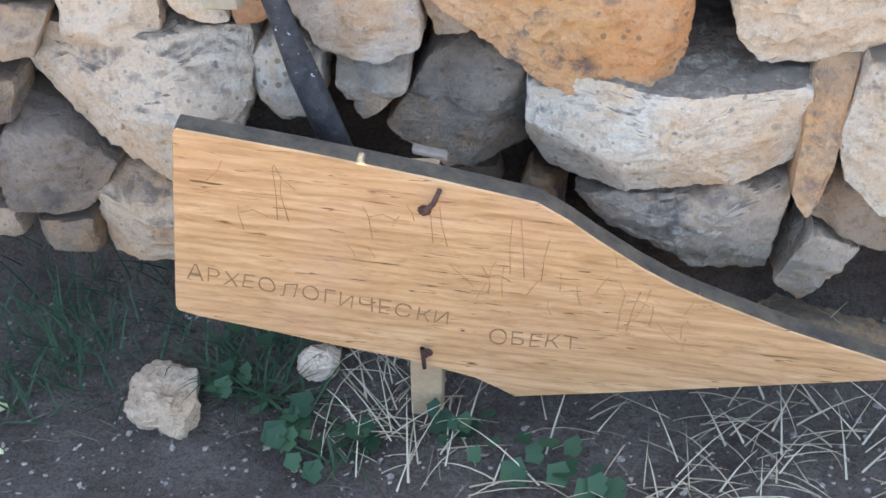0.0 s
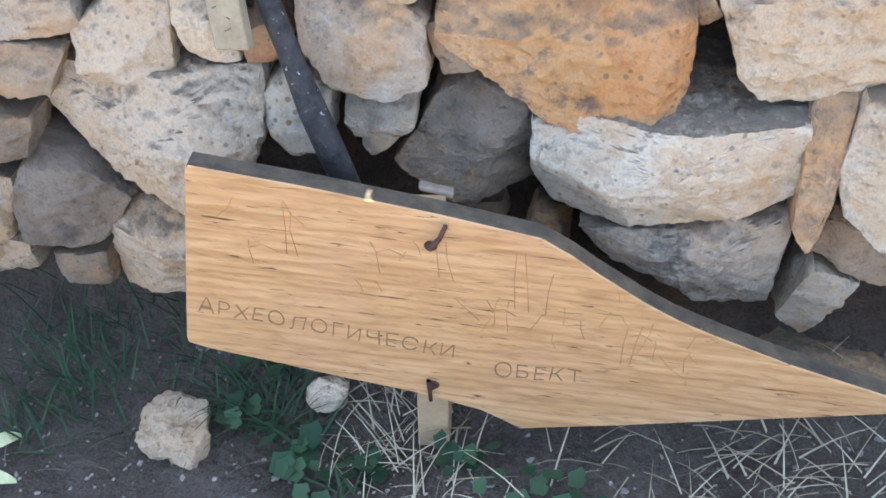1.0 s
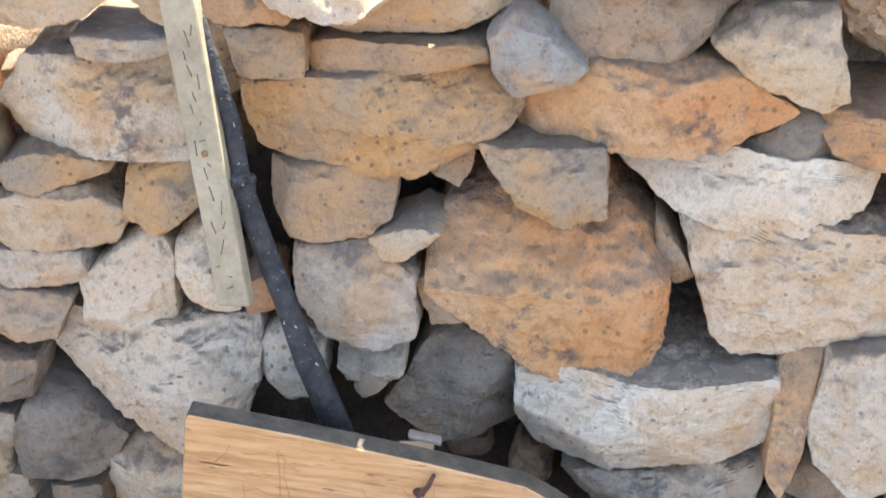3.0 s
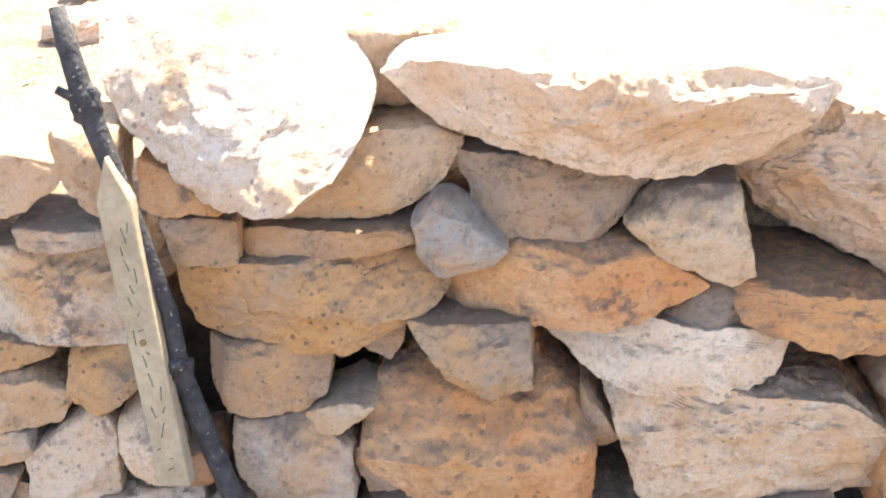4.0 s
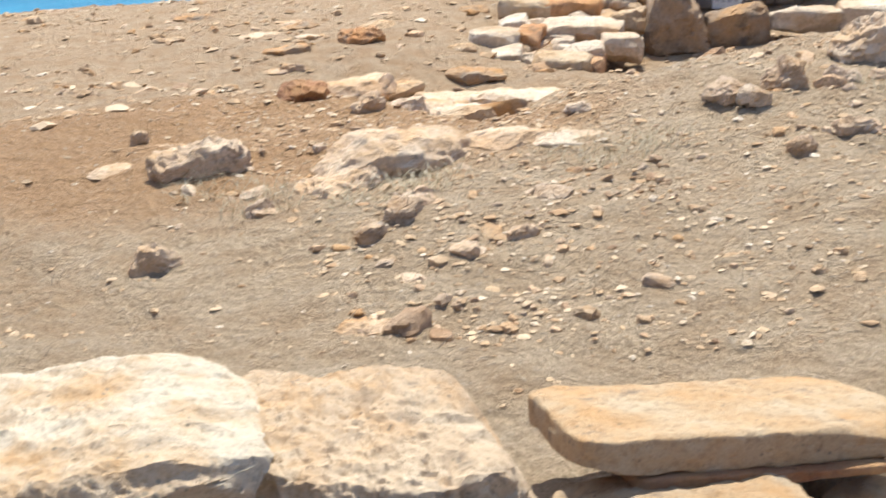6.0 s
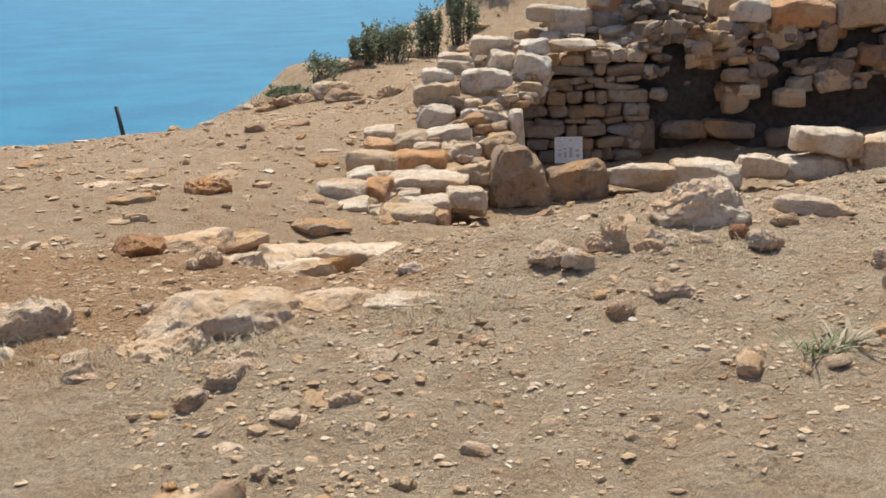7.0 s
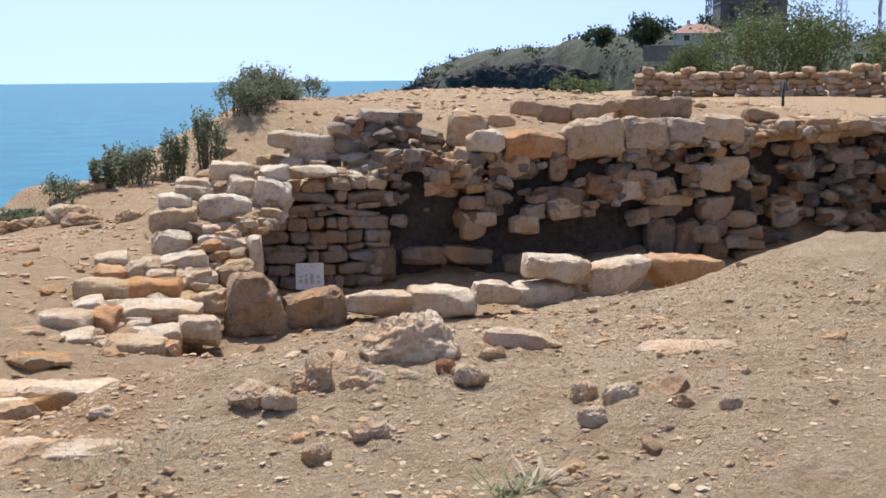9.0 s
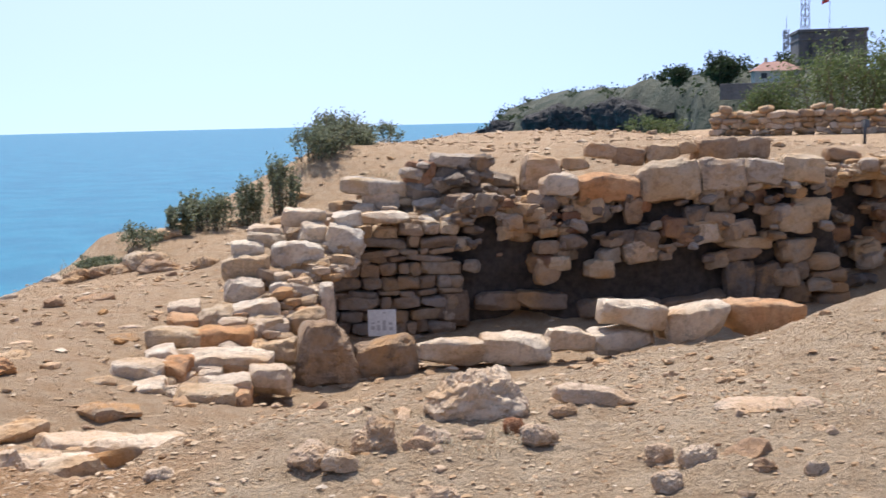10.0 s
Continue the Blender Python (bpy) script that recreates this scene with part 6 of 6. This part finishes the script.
while z < 1.86:
    h, s = rng.uniform(0.11, 0.19), rng.uniform(-0.1, 0.1)
    while s < 7.7:
        w = rng.uniform(0.18, 0.5)
        if z < 1.72 - 0.16 * abs(math.sin(s * 1.9)) + rng.uniform(-0.08, 0.1):
            me = PIECES[rng.randrange(8)]
            if not me.materials:
                me.materials.append(FAR[("buff", "ochre", "pale", "brown")[PIECES.index(me) % 4]])
            ob = new("stone", me)
            ob.parent = far_wall
            along, rise = s + w / 2, z + h / 2 + rng.uniform(-0.03, 0.03)
            ob.matrix_basis = pose(26.0 + 0.69 * along - 28.5, 27.7 - 0.72 * along - 25.0 + rng.uniform(-0.08, 0.08), rise - 0.9, rng.uniform(-8, 8), rng.uniform(-12, 12), -46 + rng.uniform(-20, 20)) @ Matrix.Diagonal((w * rng.uniform(1.0, 1.25), 0.4, h * rng.uniform(1.0, 1.35), 1))
        s += w
    z += h

# ---- the headland and what stands on it ----
def build_headland():
    ridge = [(174, 292, -17), (173, 281, -1.2), (171, 270, 2.4), (172, 245, 7.4), (162, 203, 8.0), (146, 165, 7.2), (142, 141, 6.8), (133, 111, 5.6), (132, 80, 5.0), (140, 40, 5.0), (150, -20, 5.0)]
    fine = []
    for a, b in zip(ridge, ridge[1:]):
        for k in range(16):
            fine.append(Vector(a).lerp(Vector(b), k / 16))
    verts, faces, cols = [], [], 26
    for p in fine:
        away = Vector((p.x, p.y, 0)).normalized()
        for j in range(cols):
            t = j / (cols - 1)
            d = (t - 0.55) * 90
            if d < 0:
                fall = min(abs(d) / 30, 1.0)
                z = p.z + (-18 - p.z) * (0.25 * fall + 0.75 * fall**2.2)
            else:
                z = p.z + 0.6 * math.sin(d * 0.1)
            verts.append((p.x + away.x * d, p.y + away.y * d, z))
    v = np.array(verts)
    n1 = fbm(v * (0.07, 0.07, 0.02), 4, 21)
    n2 = fbm(v * (0.25, 0.25, 0.1), 3, 25)
    v[:, 2] += n1 * 1.4 + n2 * 0.5
    v[:, 0] += n2 * 1.2
    v[:, 1] += n1 * 2.0
    for i in range(len(fine) - 1):
        for j in range(cols - 1):
            k = i * cols + j
            faces.append((k, k + cols, k + cols + 1, k + 1))
    ob = part("headland", mesh_of("headland", v.tolist(), faces), GREEN_LAND, None)
    tagged(ob, "distant green headland with dark cliffs above the sea", "headland", kind="structure")
    # scrub and outcrops on its face and top
    rng = random.Random(5)
    lv, lf = [], []
    for c in range(520):
        q = v[rng.randrange(len(v))]
        if q[2] < -8:
            continue
        r = rng.uniform(0.5, 1.7)
        for _ in range(26):
            p = Vector((q[0] + rng.gauss(0, r), q[1] + rng.gauss(0, r), q[2] + abs(rng.gauss(0, r * 0.45))))
            d = Vector((rng.uniform(-1, 1), rng.uniform(-1, 1), rng.uniform(-0.2, 1))).normalized() * rng.uniform(0.3, 0.8)
            e = d.cross(Vector((rng.uniform(-1, 1), rng.uniform(-1, 1), rng.uniform(-1, 1)))).normalized() * 0.3
            k = len(lv)
            lv += [p, p + d * 0.5 + e, p + d, p + d * 0.5 - e]
            lf.append((k, k + 1, k + 2, k + 3))
    tagged(part("headland_scrub", mesh_of("headland_scrub", lv, lf, smooth=False), DISTANT, None), "dark green scrub covering the distant headland", "scrub", kind="stuff")
    for x, y, z, w, h in ((168, 262, -3, 12, 8), (166, 240, -1, 16, 9), (160, 222, 0, 14, 7), (152, 196, 1, 15, 6), (143, 178, 1, 12, 5), (170, 276, -5, 9, 8)):
        me = rock_mesh("outcrop", w, 7, h, next_seed(), n=20, boxy=2.6, cuts=9, rough=0.2)
        me.materials.append(CLIFF)
        ob = new("outcrop", me)
        ob.matrix_basis = pose(x, y, z, 0, rng.uniform(-10, 10), -58)
        tagged(ob, "dark cliff outcrop on the distant headland", "cliff", "cliff outcrops", "structure")


build_headland()


def block(size, at=(0, 0, 0), bevel=0.03):
    bm = bmesh.new()
    bmesh.ops.create_cube(bm, size=1)
    bmesh.ops.scale(bm, verts=bm.verts, vec=size)
    bmesh.ops.bevel(bm, geom=list(bm.edges), offset=bevel, segments=1, affect="EDGES")
    bmesh.ops.translate(bm, verts=bm.verts, vec=at)
    return bm


def build_tower():
    tower = thing("stone_tower", (168.5, 158.0, 5.0), "dark square masonry tower with narrow slit windows", "tower")
    tower.rotation_euler = (0, 0, radians(-38))
    part("wall", block((11.6, 11.6, 11.0), (0, 0, 4.9), 0.15), DARK_STONE, tower)
    part("parapet", block((12.0, 12.0, 0.6), (0, 0, 10.45), 0.1), DARK_STONE, tower)
    for x, z in ((-3.8, 7.2), (0.8, 7.6), (1.9, 7.6)):
        w = part("window", block((0.55, 0.5, 2.2), (x, -5.75, z), 0.03), DARK_METAL, tower, "dark slit window")
    part("string_course", block((11.8, 11.8, 0.3), (0, 0, 8.9), 0.05), DARK_STONE, tower)


build_tower()


def lattice_mast(at, height_m, width, label):
    mast = thing("lattice_mast", at, label, "mast", "radio masts")
    verts, faces = [], []
    legs = [(-1, -1), (1, -1), (1, 1), (-1, 1)]
    n = int(height_m / 1.6)
    for i, (a, b) in enumerate(legs):
        c, d = legs[(i + 1) % 4]
        bars = [((a * width / 2, b * width / 2, 0), (a * width / 3, b * width / 3, height_m))]
        for k in range(n):
            z0, z1 = k * height_m / n, (k + 1) * height_m / n
            bars.append(((a * width / 2.2, b * width / 2.2, z0), (c * width / 2.2, d * width / 2.2, z1)))
        for p, q in bars:
            v, f = tube([p, q], [0.07, 0.07], 4)
            faces += [tuple(t + len(verts) for t in g) for g in f]
            verts += v
    part("lattice", mesh_of("lattice", verts, faces, smooth=False), STEEL, mast)
    v, f = tube([(0, 0, height_m), (0, 0, height_m + 2.5)], [0.05, 0.03], 6)
    part("antenna", mesh_of("antenna", v, f), STEEL, mast)
    for k in range(3):
        part("panel_antenna", block((0.35, 0.25, 1.4), (width * (0.7 if k % 2 else -0.7), 0, height_m * (0.72 + 0.1 * k)), 0.03), STEEL, mast)


lattice_mast((152.3, 151.8, 5.0), 10.2, 0.75, "slim grey lattice radio mast beside the tower")
lattice_mast((165.6, 160.6, 15.5), 11.0, 1.1, "grey lattice radio mast on the tower roof")
lattice_mast((196.0, 160.0, 3.0), 21.0, 1.7, "tall dark lattice radio mast behind the bushes")
lattice_mast((205.0, 158.0, 0.8), 18.0, 0.5, "thin distant lattice mast")
flag = thing("flagpole", (168.3, 157.4, 15.6), "thin pole with a white, green and red flag on the tower", "flag")
v, f = tube([(0, 0, 0), (0, 0, 7.4)], [0.06, 0.04], 6)
part("pole", mesh_of("pole", v, f), STEEL, flag)
for k, mat in enumerate((WHITE_CLOTH, GREEN_CLOTH, RED_CLOTH)):
    bm = bmesh.new()
    rows = [[bm.verts.new((-0.25 * i, 0.18 * math.sin(i * 0.9 + k), 7.2 - 0.62 * k - 0.62 * j - 0.1 * i)) for j in (0, 1)] for i in range(8)]
    for a, b in zip(rows, rows[1:]):
        bm.faces.new((a[0], a[1], b[1], b[0]))
    part("flag_stripe", bm, mat, flag)


def build_house():
    house = thing("house", (141.5, 143.0, 6.2), "low pale house with a terracotta hipped roof", "house")
    house.rotation_euler = (0, 0, radians(-38))
    part("wall", block((7.4, 6, 1.9), (0, 0, 0.9), 0.05), RENDERED, house)
    bm = bmesh.new()
    base = [bm.verts.new(p) for p in ((-4.1, -3.4, 1.75), (4.1, -3.4, 1.75), (4.1, 3.4, 1.75), (-4.1, 3.4, 1.75))]
    top = [bm.verts.new(p) for p in ((-1.9, 0, 3.25), (1.2, 0, 3.25))]
    for f in ((base[0], base[1], top[1], top[0]), (base[1], base[2], top[1]), (base[2], base[3], top[0], top[1]), (base[3], base[0], top[0]), base[::-1]):
        bm.faces.new(f)
    roof = part("roof", bm, ROOF, house, "terracotta tiled roof")
    part("chimney", block((0.5, 0.5, 1.0), (-1.6, 0.4, 3.4), 0.03), RENDERED, roof)
    for x in (-2.2, 1.6):
        part("window", block((0.9, 0.1, 0.8), (x, -3.02, 1.0), 0.02), DARK_METAL, house)


build_house()
TREES = "trees on the headland"
plant("tree", (134.5, 147.6, 5.6), 6.6, 5.0, 31, DISTANT, "rounded dark green tree beside the house", "tree", 3600, 0.5, 26, group=TREES)
plant("tree", (129.0, 152.0, 5.8), 5.0, 3.2, 35, DISTANT, "low dark green tree on the headland", "tree", 1500, 0.5, 14, group=TREES)
plant("tree", (146.5, 177.2, 7.4), 2.8, 1.8, 32, DISTANT, "small wind-shaped tree on the headland", "tree", 600, 0.35, 9, group=TREES)
plant("tree", (143.0, 167.1, 7.0), 3.2, 2.9, 33, DISTANT, "small dark green tree on the headland", "tree", 800, 0.4, 10, group=TREES)
plant("tree", (148.5, 148.5, 6.2), 3.2, 4.6, 34, DISTANT, "dark green tree beside the slim mast", "tree", 1000, 0.45, 12, group=TREES)
yard_wall = part("yard_wall", block((9.0, 0.6, 1.9), (0, 0, 0.6), 0.05), DARK_STONE, None)
yard_wall.matrix_basis = pose(104.0, 107.5, 3.5, 0, 0, -44)
tagged(yard_wall, "low dark stone yard wall below the house", "wall")
